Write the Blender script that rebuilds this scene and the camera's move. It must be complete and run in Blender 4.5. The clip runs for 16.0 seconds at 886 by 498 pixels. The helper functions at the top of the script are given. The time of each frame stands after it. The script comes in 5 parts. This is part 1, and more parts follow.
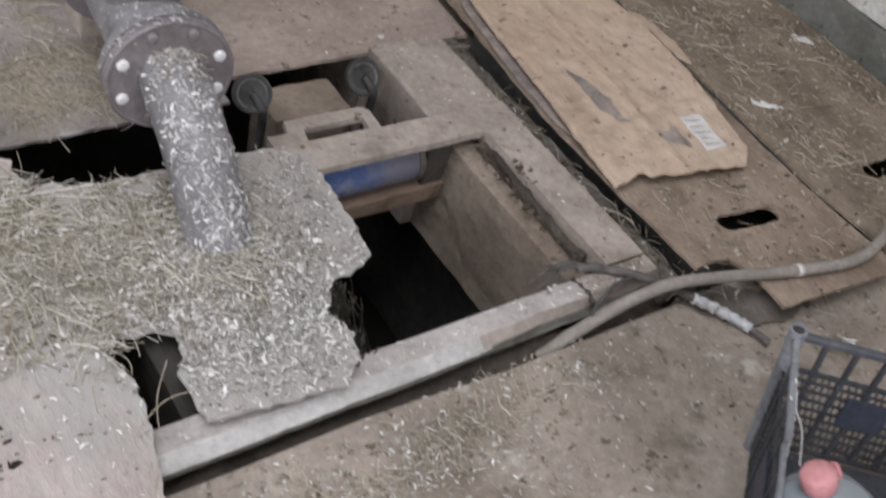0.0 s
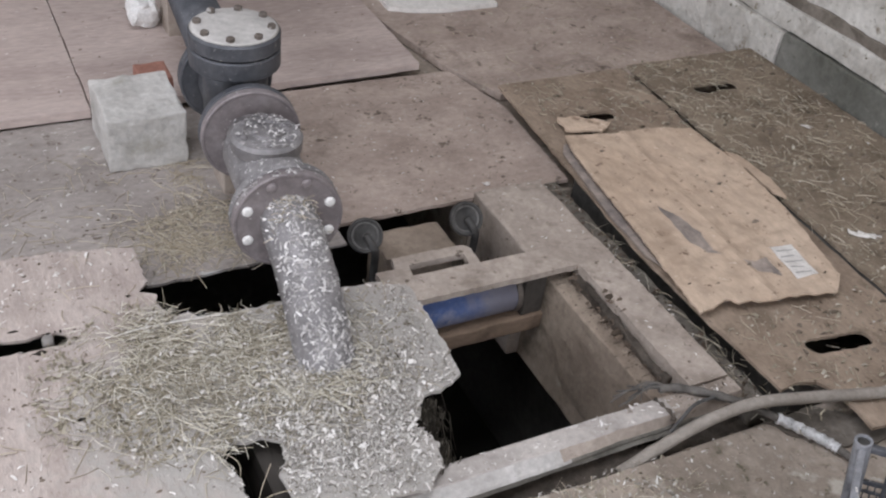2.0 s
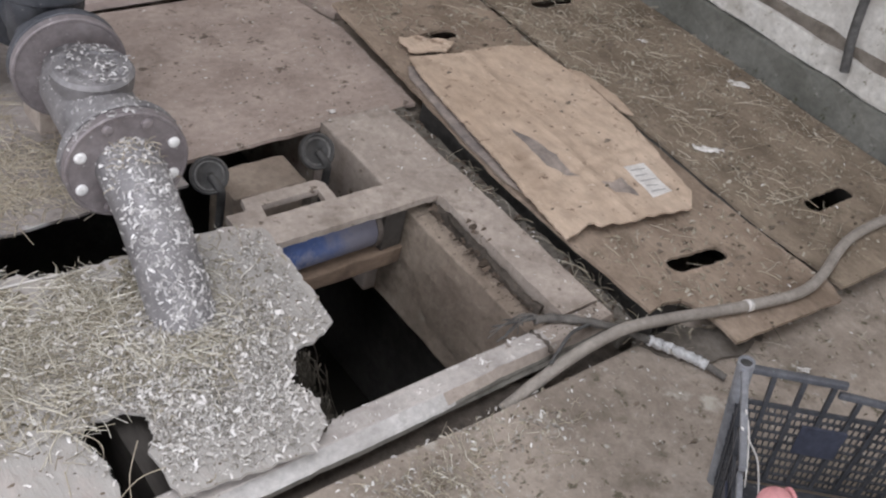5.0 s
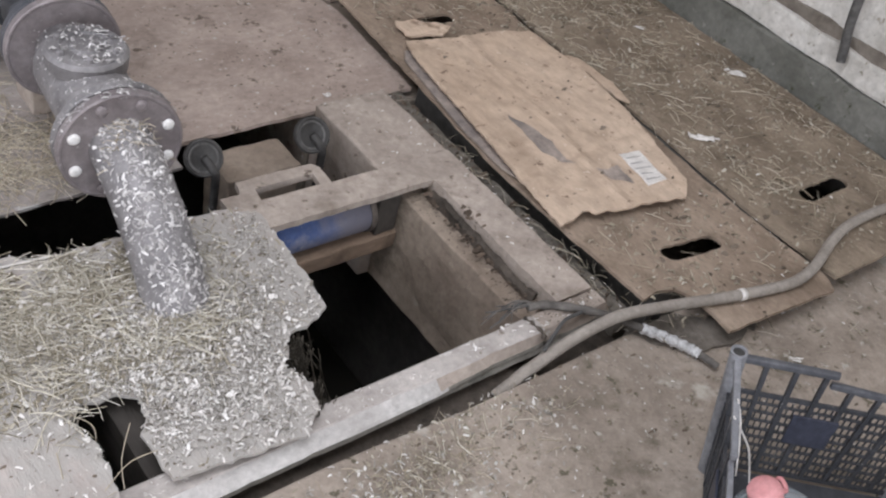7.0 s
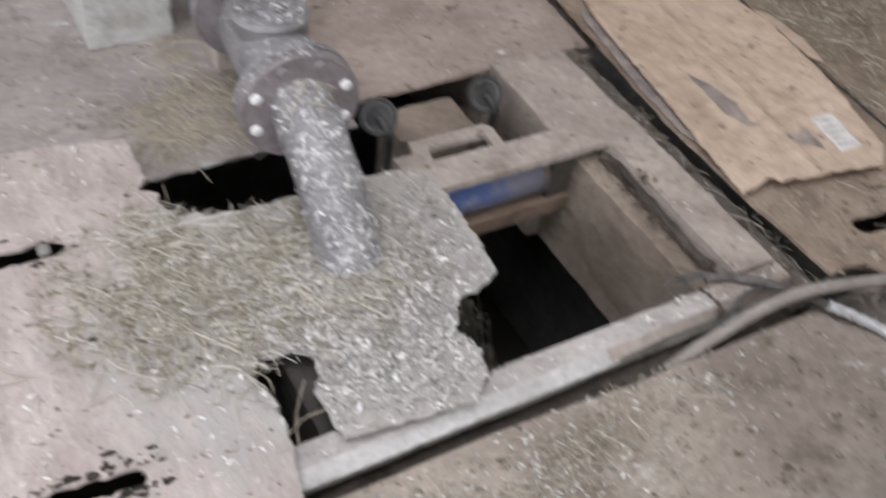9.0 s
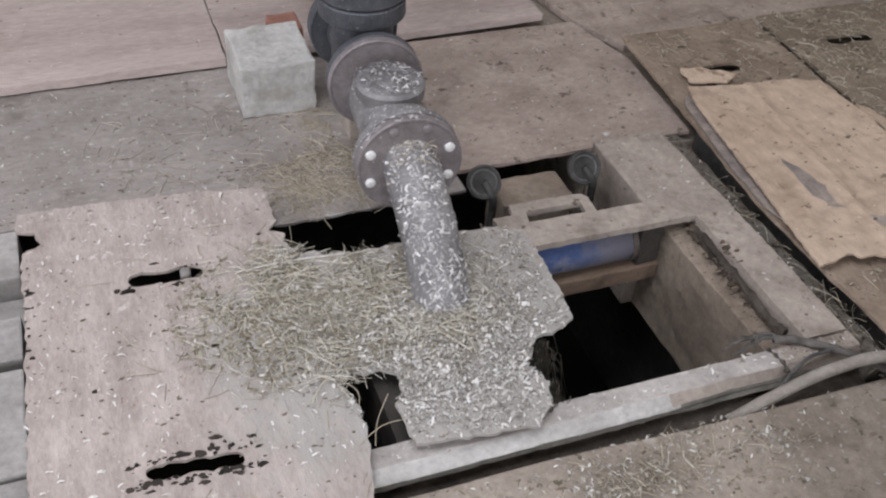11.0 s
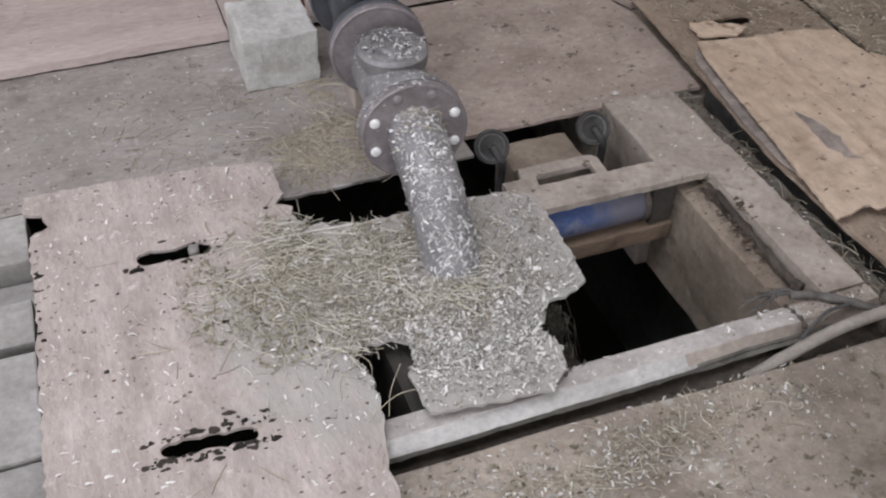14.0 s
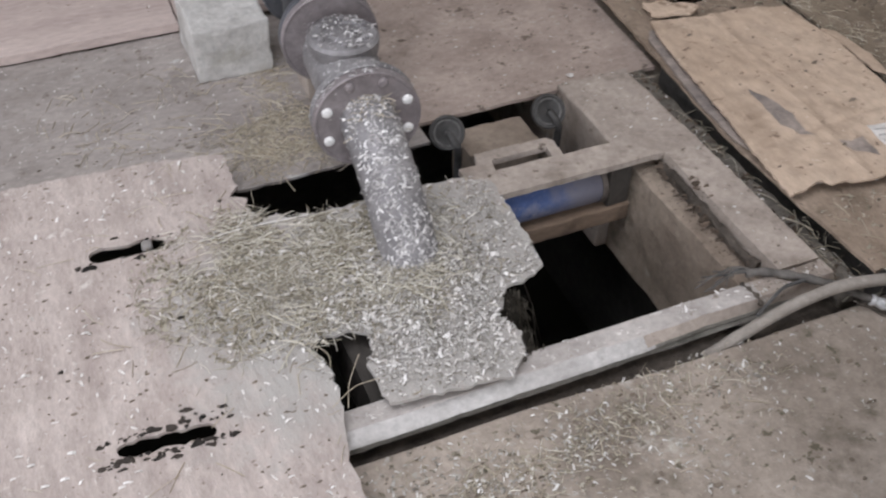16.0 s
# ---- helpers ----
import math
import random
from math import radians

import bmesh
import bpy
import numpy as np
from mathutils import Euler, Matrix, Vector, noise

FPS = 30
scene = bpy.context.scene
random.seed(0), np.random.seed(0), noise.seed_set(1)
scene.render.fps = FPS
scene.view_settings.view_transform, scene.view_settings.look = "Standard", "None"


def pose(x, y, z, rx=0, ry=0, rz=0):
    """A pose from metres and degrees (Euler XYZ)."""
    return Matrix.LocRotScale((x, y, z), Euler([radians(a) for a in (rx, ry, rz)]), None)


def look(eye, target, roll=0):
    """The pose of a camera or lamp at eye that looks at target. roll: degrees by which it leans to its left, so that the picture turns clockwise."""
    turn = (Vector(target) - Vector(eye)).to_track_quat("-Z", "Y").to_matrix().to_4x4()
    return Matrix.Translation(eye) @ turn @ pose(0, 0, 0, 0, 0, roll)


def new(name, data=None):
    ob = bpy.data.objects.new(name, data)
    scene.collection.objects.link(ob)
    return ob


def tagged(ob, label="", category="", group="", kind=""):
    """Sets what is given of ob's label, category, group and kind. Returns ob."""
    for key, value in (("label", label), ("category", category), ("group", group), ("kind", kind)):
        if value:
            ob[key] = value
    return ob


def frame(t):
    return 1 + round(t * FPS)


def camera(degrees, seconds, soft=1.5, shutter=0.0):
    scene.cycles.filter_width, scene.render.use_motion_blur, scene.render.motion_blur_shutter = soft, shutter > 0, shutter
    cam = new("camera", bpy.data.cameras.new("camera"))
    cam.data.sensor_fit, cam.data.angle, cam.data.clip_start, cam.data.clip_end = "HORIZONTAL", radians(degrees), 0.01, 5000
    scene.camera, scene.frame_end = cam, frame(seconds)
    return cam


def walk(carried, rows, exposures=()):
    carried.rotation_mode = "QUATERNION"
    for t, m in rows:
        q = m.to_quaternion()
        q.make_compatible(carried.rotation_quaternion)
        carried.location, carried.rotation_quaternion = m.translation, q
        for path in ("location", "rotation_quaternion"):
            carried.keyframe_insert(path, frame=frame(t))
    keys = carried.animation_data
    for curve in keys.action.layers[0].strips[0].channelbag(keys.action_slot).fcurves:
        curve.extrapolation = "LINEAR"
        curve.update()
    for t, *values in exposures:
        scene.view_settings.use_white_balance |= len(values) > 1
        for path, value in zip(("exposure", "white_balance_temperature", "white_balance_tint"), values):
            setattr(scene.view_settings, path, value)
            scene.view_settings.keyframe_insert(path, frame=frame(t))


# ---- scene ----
from mathutils.geometry import tessellate_polygon

cam = camera(48.2, 16.0, soft=2.2, shutter=0.5)
PATH = [
    (0, (-1.249, -1.189, 1.256), (-0.2, -0.18, -0.116), 18.4),
    (0.5, (-1.23, -1.234, 1.282), (-0.203, -0.29, -0.151), 19.7),
    (1, (-1.266, -1.267, 1.294), (-0.246, -0.176, -0.036), 17.0),
    (1.5, (-1.234, -1.379, 1.352), (-0.343, -0.085, 0.115), 11.0),
    (2, (-1.215, -1.41, 1.358), (-0.39, -0.035, 0.162), 7.8),
    (2.5, (-1.217, -1.352, 1.336), (-0.348, -0.031, 0.111), 8.7),
    (3, (-1.209, -1.29, 1.315), (-0.21, -0.098, 0.058), 11.1),
    (3.5, (-1.243, -1.25, 1.324), (-0.127, -0.158, 0.074), 14.0),
    (4, (-1.252, -1.245, 1.318), (-0.123, -0.171, 0.064), 14.2),
    (6.5, (-1.247, -1.244, 1.299), (-0.155, -0.191, -0.005), 14.2),
    (7, (-1.25, -1.24, 1.305), (-0.132, -0.203, 0.012), 15.4),
    (7.5, (-1.246, -1.234, 1.297), (-0.151, -0.207, -0.024), 16.0),
    (8, (-1.24, -1.212, 1.268), (-0.216, -0.197, -0.118), 16.3),
    (8.5, (-1.241, -1.204, 1.263), (-0.249, -0.208, -0.16), 16.1),
    (9, (-1.244, -1.196, 1.301), (-0.422, -0.049, -0.116), 9.3),
    (9.5, (-1.259, -1.307, 1.336), (-0.607, 0.056, 0.026), 8.0),
    (12, (-1.211, -1.479, 1.37), (-0.636, -0.054, 0.09), 2.7),
    (12.5, (-1.212, -1.47, 1.368), (-0.647, -0.06, 0.066), 2.2),
    (13, (-1.205, -1.466, 1.361), (-0.644, -0.061, 0.052), 1.4),
    (13.5, (-1.204, -1.464, 1.357), (-0.66, -0.077, 0.023), 1.6),
    (14, (-1.203, -1.461, 1.353), (-0.669, -0.066, 0.023), 0.8),
    (14.5, (-1.191, -1.474, 1.348), (-0.592, -0.1, 0.024), 0.6),
    (15, (-1.184, -1.489, 1.36), (-0.558, -0.129, 0.034), 0.1),
    (15.5, (-1.172, -1.484, 1.361), (-0.545, -0.13, 0.029), -0.1),
    (16, (-1.176, -1.459, 1.352), (-0.592, -0.107, -0.001), 0.7),
]
walk(cam, [(t, look(eye, target, roll)) for t, eye, target, roll in PATH], exposures=[(0, -0.12), (0.5, 0.08), (1, 0.13), (1.5, 0.12), (2, -0.04), (2.5, -0.17), (3, -0.11), (3.5, -0.05), (4, -0.05), (6.5, 0.1), (7.5, 0.08), (8.5, 0.13), (9, 0.09), (9.5, 0.0), (12, -0.12), (13, -0.13), (14.5, -0.11), (15.5, -0.05), (16, -0.05)])

# ---- world, lights ----
world = bpy.data.worlds.new("world")
scene.world = world
world.use_nodes = True
wn = world.node_tree.nodes
sky = wn.new("ShaderNodeTexSky")
sky.sky_type, sky.sun_disc = "NISHITA", False
sky.sun_elevation, sky.sun_rotation = radians(40), radians(250)
world.node_tree.links.new(sky.outputs[0], wn["Background"].inputs[0])
wn["Background"].inputs[1].default_value = 0.1


def area(name, eye, target, sx, sy, watts, colour):
    lamp = bpy.data.lights.new(name, "AREA")
    lamp.shape, lamp.size, lamp.size_y, lamp.energy, lamp.color = "RECTANGLE", sx, sy, watts, colour
    ob = new(name, lamp)
    ob.matrix_world = look(eye, target)
    return ob


# daylight that enters by the openings of the shed
area("window_light_west", (-4.35, 1.0, 2.0), (0, 0.6, 0.2), 4.6, 1.3, 72, (0.925, 0.935, 1.0))
area("door_light_south", (-2.0, -4.35, 1.6), (-0.7, 0, 0.1), 2.6, 2.2, 106, (0.925, 0.935, 1.0))
area("roof_light", (-1.6, -0.6, 3.12), (-1.6, -0.6, 0), 2.4, 1.8, 80, (0.925, 0.935, 1.0))



# ---- materials ----
def node(nt, kind, **inputs):
    n = nt.nodes.new(kind)
    for key, value in inputs.items():
        n.inputs[key].default_value = value
    return n


VIVID = ("brown_silty_timber", "scuffed_blue_pipe", "pink_red_cap", "red_brick", "blue_grey_plate", "soiled_cardboard", "weathered_pale_board", "pinkish_plywood", "brown_slotted_sheet", "straw_matted_sheet", "brown_dirty_sheet", "damp_pit_wall_concrete", "dusty_rim_concrete", "dirty_floor_concrete")


def muted(c, k=0.32):
    """The colour drawn some way towards the grey of its own brightness."""
    g = 0.3 * c[0] + 0.59 * c[1] + 0.11 * c[2]
    return tuple(g + (v - g) * (1 - k) for v in c)


def surface(name, dark, light, big=3.0, fine=60.0, rough=0.85, metal=0.0, bump=0.25, stretch=(1, 1, 1), dust=None, dust_amount=0.0,
            dust_scale=90.0, stain=None, stain_amount=0.0, stain_scale=4.0, vary=0.0, spots=()):
    """A worn surface: two tones mixed by a broad noise, fine grain, stains of a broad noise, pale specks of dust."""
    if name not in VIVID:
        dark, light, dust, stain = muted(dark), muted(light), dust and muted(dust), stain and muted(stain)
    m = bpy.data.materials.new(name)
    m.use_nodes = True
    nt = m.node_tree
    ln = nt.links.new
    bsdf = nt.nodes["Principled BSDF"]
    co = node(nt, "ShaderNodeTexCoord")
    mp = node(nt, "ShaderNodeMapping")
    mp.inputs["Scale"].default_value = stretch
    ln(co.outputs["Object"], mp.inputs[0])
    n1 = node(nt, "ShaderNodeTexNoise", Scale=big, Detail=6.0, Roughness=0.62)
    n2 = node(nt, "ShaderNodeTexNoise", Scale=fine, Detail=4.0, Roughness=0.7)
    for n in (n1, n2):
        ln(mp.outputs[0], n.inputs["Vector"])
    r1 = node(nt, "ShaderNodeMapRange")
    r1.inputs[1].default_value, r1.inputs[2].default_value = 0.32, 0.68
    ln(n1.outputs[0], r1.inputs[0])
    mix = node(nt, "ShaderNodeMix")
    mix.data_type = "RGBA"
    mix.inputs[6].default_value, mix.inputs[7].default_value = (*dark, 1), (*light, 1)
    ln(r1.outputs[0], mix.inputs[0])
    r2 = node(nt, "ShaderNodeMapRange")
    r2.inputs[1].default_value, r2.inputs[2].default_value, r2.inputs[3].default_value, r2.inputs[4].default_value = 0.3, 0.7, 0.82, 1.15
    ln(n2.outputs[0], r2.inputs[0])
    grain = node(nt, "ShaderNodeMix")
    grain.data_type, grain.blend_type = "RGBA", "MULTIPLY"
    grain.inputs[0].default_value = 1.0
    ln(mix.outputs[2], grain.inputs[6])
    ln(r2.outputs[0], grain.inputs[7])
    out = grain.outputs[2]

    def over(out, colour, amount, scale, width):
        n = node(nt, "ShaderNodeTexNoise", Scale=scale, Detail=5.0, Roughness=0.65)
        ln(co.outputs["Object"], n.inputs["Vector"])
        r = node(nt, "ShaderNodeMapRange")
        edge = 0.72 - 0.4 * amount
        r.inputs[1].default_value, r.inputs[2].default_value = edge, edge + width
        ln(n.outputs[0], r.inputs[0])
        x = node(nt, "ShaderNodeMix")
        x.data_type = "RGBA"
        x.inputs[7].default_value = (*colour, 1)
        ln(r.outputs[0], x.inputs[0])
        ln(out, x.inputs[6])
        return x.outputs[2]

    if stain:
        out = over(out, stain, stain_amount, stain_scale, 0.2)
    for colour, amount, scale, width in spots:
        out = over(out, colour, amount, scale, width)
    if dust:
        out = over(out, dust, dust_amount, dust_scale, 0.07)
    if vary:
        info = node(nt, "ShaderNodeObjectInfo")
        rv = node(nt, "ShaderNodeMapRange")
        rv.inputs[3].default_value, rv.inputs[4].default_value = 1 - vary, 1 + vary
        ln(info.outputs["Random"], rv.inputs[0])
        v = node(nt, "ShaderNodeMix")
        v.data_type, v.blend_type = "RGBA", "MULTIPLY"
        v.inputs[0].default_value = 1.0
        ln(out, v.inputs[6])
        ln(rv.outputs[0], v.inputs[7])
        out = v.outputs[2]
    ln(out, bsdf.inputs["Base Color"])
    bsdf.inputs["Roughness"].default_value, bsdf.inputs["Metallic"].default_value = rough, metal
    bsdf.inputs["Specular IOR Level"].default_value = 0.25
    bp = node(nt, "ShaderNodeBump", Strength=bump, Distance=0.004)
    ln(n2.outputs[0], bp.inputs["Height"])
    bp2 = node(nt, "ShaderNodeBump", Strength=bump, Distance=0.012)
    ln(n1.outputs[0], bp2.inputs["Height"])
    ln(bp.outputs[0], bp2.inputs["Normal"])
    ln(bp2.outputs[0], bsdf.inputs["Normal"])
    return m


def islands(name, colours, rough=0.8):
    """Loose bits whose colour varies from bit to bit."""
    m = bpy.data.materials.new(name)
    m.use_nodes = True
    nt = m.node_tree
    geo = node(nt, "ShaderNodeNewGeometry")
    ramp = node(nt, "ShaderNodeValToRGB")
    el = ramp.color_ramp.elements
    while len(el) < len(colours):
        el.new(0.5)
    for i, c in enumerate(colours):
        el[i].position, el[i].color = i / (len(colours) - 1), (*c, 1)
    nt.links.new(geo.outputs["Random Per Island"], ramp.inputs[0])
    nt.links.new(ramp.outputs[0], nt.nodes["Principled BSDF"].inputs["Base Color"])
    nt.nodes["Principled BSDF"].inputs["Roughness"].default_value = rough
    nt.nodes["Principled BSDF"].inputs["Specular IOR Level"].default_value = 0.3
    return m


M_FLOOR = surface("dirty_floor_concrete", (0.215, 0.178, 0.146), (0.41, 0.35, 0.297), 4, 60, dust=(0.44, 0.405, 0.355), dust_amount=0.27, dust_scale=6,
                  stain=(0.13, 0.11, 0.083), stain_amount=0.42, stain_scale=11, bump=0.8, spots=(((0.12, 0.105, 0.075), 0.3, 38, 0.06), ((0.40, 0.37, 0.33), 0.26, 45, 0.05)))
M_RIM = surface("dusty_rim_concrete", (0.275, 0.23, 0.197), (0.475, 0.41, 0.36), 6, 60, dust=(0.54, 0.5, 0.455), dust_amount=0.16, dust_scale=18,
                stain=(0.17, 0.138, 0.11), stain_amount=0.42, stain_scale=9, bump=0.6, spots=(((0.15, 0.12, 0.095), 0.27, 34, 0.06),))
M_KERB = surface("pale_dusty_kerb_concrete", (0.34, 0.295, 0.265), (0.52, 0.465, 0.425), 7, 60, dust=(0.62, 0.58, 0.545), dust_amount=0.24, dust_scale=16,
                 stain=(0.24, 0.2, 0.17), stain_amount=0.36, stain_scale=10, bump=0.6, spots=(((0.2, 0.165, 0.135), 0.22, 34, 0.06),))
# moss on the right stretch; painted shade on the left stretch's upright face
M_MOSS_SHADE = surface("mossy_shaded_kerb_face", (0.09, 0.083, 0.066), (0.22, 0.198, 0.165), 14, 70, bump=0.8, stain=(0.05, 0.05, 0.032), stain_amount=0.42, stain_scale=20)
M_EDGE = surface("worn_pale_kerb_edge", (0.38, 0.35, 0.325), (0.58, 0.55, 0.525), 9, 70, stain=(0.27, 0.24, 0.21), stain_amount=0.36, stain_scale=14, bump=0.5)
M_BEAM = surface("brown_silty_timber", (0.15, 0.105, 0.075), (0.26, 0.19, 0.14), 6, 60, stretch=(0.5, 1, 1), bump=0.4, stain=(0.09, 0.065, 0.048), stain_amount=0.4, stain_scale=9)
M_MUD = surface("trodden_damp_mud", (0.1, 0.083, 0.064), (0.21, 0.175, 0.14), 14, 80, bump=0.8)
M_SILT = surface("dark_damp_dirt", (0.045, 0.035, 0.026), (0.13, 0.1, 0.075), 18, 90, bump=0.9)
M_PIT = surface("damp_pit_wall_concrete", (0.21, 0.165, 0.13), (0.37, 0.305, 0.247), 5, 50, bump=0.6, stain=(0.105, 0.085, 0.062), stain_amount=0.42, stain_scale=7, spots=(((0.38, 0.33, 0.27), 0.2, 26, 0.1),))
# near-black tone that carries the shade of deep, unlit places
M_DARK = surface("wet_black_pit_shade", (0.055, 0.05, 0.046), (0.12, 0.11, 0.1), 5, 40, rough=0.6)
M_JOIST = surface("damp_timber_and_shade", (0.05, 0.042, 0.035), (0.09, 0.075, 0.062), 6, 60, stretch=(1.5, 0.3, 1), rough=0.7)
M_CHANNEL = surface("muddy_channel", (0.095, 0.08, 0.062), (0.22, 0.188, 0.15), 16, 70, bump=0.9, dust=(0.33, 0.29, 0.235), dust_amount=0.16, dust_scale=40, stain=(0.06, 0.054, 0.036), stain_amount=0.42, stain_scale=9)
M_BOARD = surface("weathered_pale_board", (0.36, 0.302, 0.275), (0.515, 0.446, 0.41), 7, 60, stretch=(2.4, 0.8, 1), dust=(0.62, 0.57, 0.53), dust_amount=0.2, dust_scale=24,
                  stain=(0.335, 0.285, 0.255), stain_amount=0.35, stain_scale=6, bump=0.6, spots=(((0.21, 0.165, 0.135), 0.22, 42, 0.06),))
M_SHEET = surface("brown_dirty_sheet", (0.29, 0.228, 0.196), (0.475, 0.392, 0.343), 4.0, 60, stretch=(0.9, 1.3, 1), dust=(0.44, 0.39, 0.35), dust_amount=0.18, dust_scale=16,
                  stain=(0.18, 0.14, 0.118), stain_amount=0.42, stain_scale=5, bump=0.5, vary=0.06, spots=(((0.14, 0.11, 0.09), 0.26, 22, 0.06), ((0.47, 0.425, 0.385), 0.22, 60, 0.04)))
M_GREYSHEET = surface("grey_trodden_sheet", (0.245, 0.203, 0.179), (0.41, 0.353, 0.318), 3.2, 60, stretch=(0.7, 1.3, 1), dust=(0.43, 0.40, 0.375), dust_amount=0.2, dust_scale=12,
                      stain=(0.165, 0.135, 0.115), stain_amount=0.44, stain_scale=4.5, bump=0.5, spots=(((0.14, 0.115, 0.095), 0.26, 24, 0.06), ((0.47, 0.44, 0.41), 0.22, 60, 0.04)))
M_PINK = surface("pinkish_plywood", (0.37, 0.3, 0.275), (0.53, 0.445, 0.41), 2.5, 60, stretch=(0.4, 1.5, 1), dust=(0.66, 0.6, 0.55), dust_amount=0.1, dust_scale=40,
                 stain=(0.28, 0.215, 0.185), stain_amount=0.36, stain_scale=2.8, vary=0.05)
M_SLOTTED = surface("brown_slotted_sheet", (0.2, 0.15, 0.112), (0.375, 0.295, 0.23), 6, 70, stretch=(1.3, 0.7, 1), dust=(0.45, 0.385, 0.32), dust_amount=0.13, dust_scale=50,
                    stain=(0.115, 0.088, 0.064), stain_amount=0.4, stain_scale=8, bump=0.6, spots=(((0.09, 0.068, 0.05), 0.24, 36, 0.06),))
M_STREWN = surface("straw_matted_sheet", (0.165, 0.128, 0.095), (0.31, 0.25, 0.19), 7, 70, stretch=(1.2, 0.8, 1), dust=(0.42, 0.37, 0.3), dust_amount=0.16, dust_scale=36,
                   stain=(0.1, 0.08, 0.056), stain_amount=0.44, stain_scale=6, bump=0.8, spots=(((0.36, 0.315, 0.235), 0.26, 70, 0.05), ((0.09, 0.07, 0.05), 0.24, 30, 0.06)))
M_CARD = surface("soiled_cardboard", (0.42, 0.315, 0.235), (0.56, 0.44, 0.342), 3, 40, stretch=(1, 0.5, 1), stain=(0.34, 0.255, 0.19), stain_amount=0.42, stain_scale=7, bump=0.1, rough=0.9,
                 spots=(((0.26, 0.185, 0.135), 0.25, 15, 0.08), ((0.2, 0.14, 0.105), 0.215, 42, 0.04), ((0.62, 0.51, 0.41), 0.2, 28, 0.05)))
M_CARD_DARK = surface("wet_cardboard_patch", (0.19, 0.155, 0.14), (0.44, 0.34, 0.275), 16, 60, bump=0.2)
M_LABEL = surface("paper_label", (0.62, 0.58, 0.54), (0.78, 0.74, 0.7), 30, 200, bump=0.05)
M_PRINT = surface("label_print", (0.36, 0.34, 0.33), (0.45, 0.43, 0.41), 30, 200, bump=0.05)
M_IRON = surface("dusty_grey_iron", (0.15, 0.14, 0.145), (0.31, 0.29, 0.295), 9, 60, rough=0.55, metal=0.2, dust=(0.6, 0.57, 0.54), dust_amount=0.2, dust_scale=55, bump=0.3)
M_FLANGE = surface("purplish_grey_flange", (0.19, 0.155, 0.16), (0.3, 0.255, 0.26), 10, 60, rough=0.5, metal=0.25, dust=(0.55, 0.52, 0.5), dust_amount=0.2, dust_scale=90)
M_TEE = surface("dark_blue_grey_iron", (0.06, 0.065, 0.08), (0.13, 0.135, 0.155), 8, 60, rough=0.5, metal=0.3, dust=(0.4, 0.39, 0.38), dust_amount=0.2)
M_TOP = surface("dust_caked_iron_lid", (0.38, 0.36, 0.34), (0.55, 0.52, 0.49), 9, 60, rough=0.8)
M_BOLT = surface("whitish_bolt_cap", (0.68, 0.66, 0.64), (0.82, 0.8, 0.78), 40, 200, rough=0.5, bump=0.1)
M_BLUE = surface("scuffed_blue_pipe", (0.07, 0.12, 0.30), (0.15, 0.21, 0.42), 12, 60, rough=0.5, stain=(0.42, 0.41, 0.46), stain_amount=0.5, stain_scale=9, dust=(0.45, 0.43, 0.42), dust_amount=0.2)
# the blue paint is rubbed off and dusty towards the pipe's end
nt = M_BLUE.node_tree
bsdf = nt.nodes["Principled BSDF"]
worn_from = bsdf.inputs["Base Color"].links[0].from_socket
place = node(nt, "ShaderNodeTexCoord")
split = node(nt, "ShaderNodeSeparateXYZ")
nt.links.new(place.outputs["Object"], split.inputs[0])
blot = node(nt, "ShaderNodeTexNoise", Scale=16.0, Detail=5.0, Roughness=0.7)
nt.links.new(place.outputs["Object"], blot.inputs["Vector"])
shift = node(nt, "ShaderNodeMath")
shift.operation = "MULTIPLY_ADD"
shift.inputs[1].default_value = 0.3
nt.links.new(blot.outputs[0], shift.inputs[0])
nt.links.new(split.outputs["X"], shift.inputs[2])
fade = node(nt, "ShaderNodeMapRange")
fade.inputs[1].default_value, fade.inputs[2].default_value, fade.inputs[3].default_value, fade.inputs[4].default_value = -0.17, -0.07, 0.0, 0.85
nt.links.new(shift.outputs[0], fade.inputs[0])
worn = node(nt, "ShaderNodeMix")
worn.data_type = "RGBA"
worn.inputs[7].default_value = (0.33, 0.32, 0.37, 1)
nt.links.new(fade.outputs[0], worn.inputs[0])
nt.links.new(worn_from, worn.inputs[6])
nt.links.new(worn.outputs[2], bsdf.inputs["Base Color"])
# grey dust is caked on the board round the pipe's foot, with a ragged outline
nt = M_BOARD.node_tree
bsdf = nt.nodes["Principled BSDF"]
bare = bsdf.inputs["Base Color"].links[0].from_socket
place = node(nt, "ShaderNodeTexCoord")
fit = node(nt, "ShaderNodeMapping")
fit.inputs["Location"].default_value, fit.inputs["Scale"].default_value = (1.7, 0.58, 0), (2.4, 2.9, 0)
nt.links.new(place.outputs["Object"], fit.inputs[0])
reach = node(nt, "ShaderNodeVectorMath")
reach.operation = "LENGTH"
nt.links.new(fit.outputs[0], reach.inputs[0])
blot = node(nt, "ShaderNodeTexNoise", Scale=15.0, Detail=8.0, Roughness=0.78)
nt.links.new(place.outputs["Object"], blot.inputs["Vector"])
shift = node(nt, "ShaderNodeMath")
shift.operation = "MULTIPLY_ADD"
shift.inputs[1].default_value = 1.5
nt.links.new(blot.outputs[0], shift.inputs[0])
nt.links.new(reach.outputs["Value"], shift.inputs[2])
fade = node(nt, "ShaderNodeMapRange")
fade.inputs[1].default_value, fade.inputs[2].default_value, fade.inputs[3].default_value, fade.inputs[4].default_value = 1.5, 2.0, 0.85, 0.0
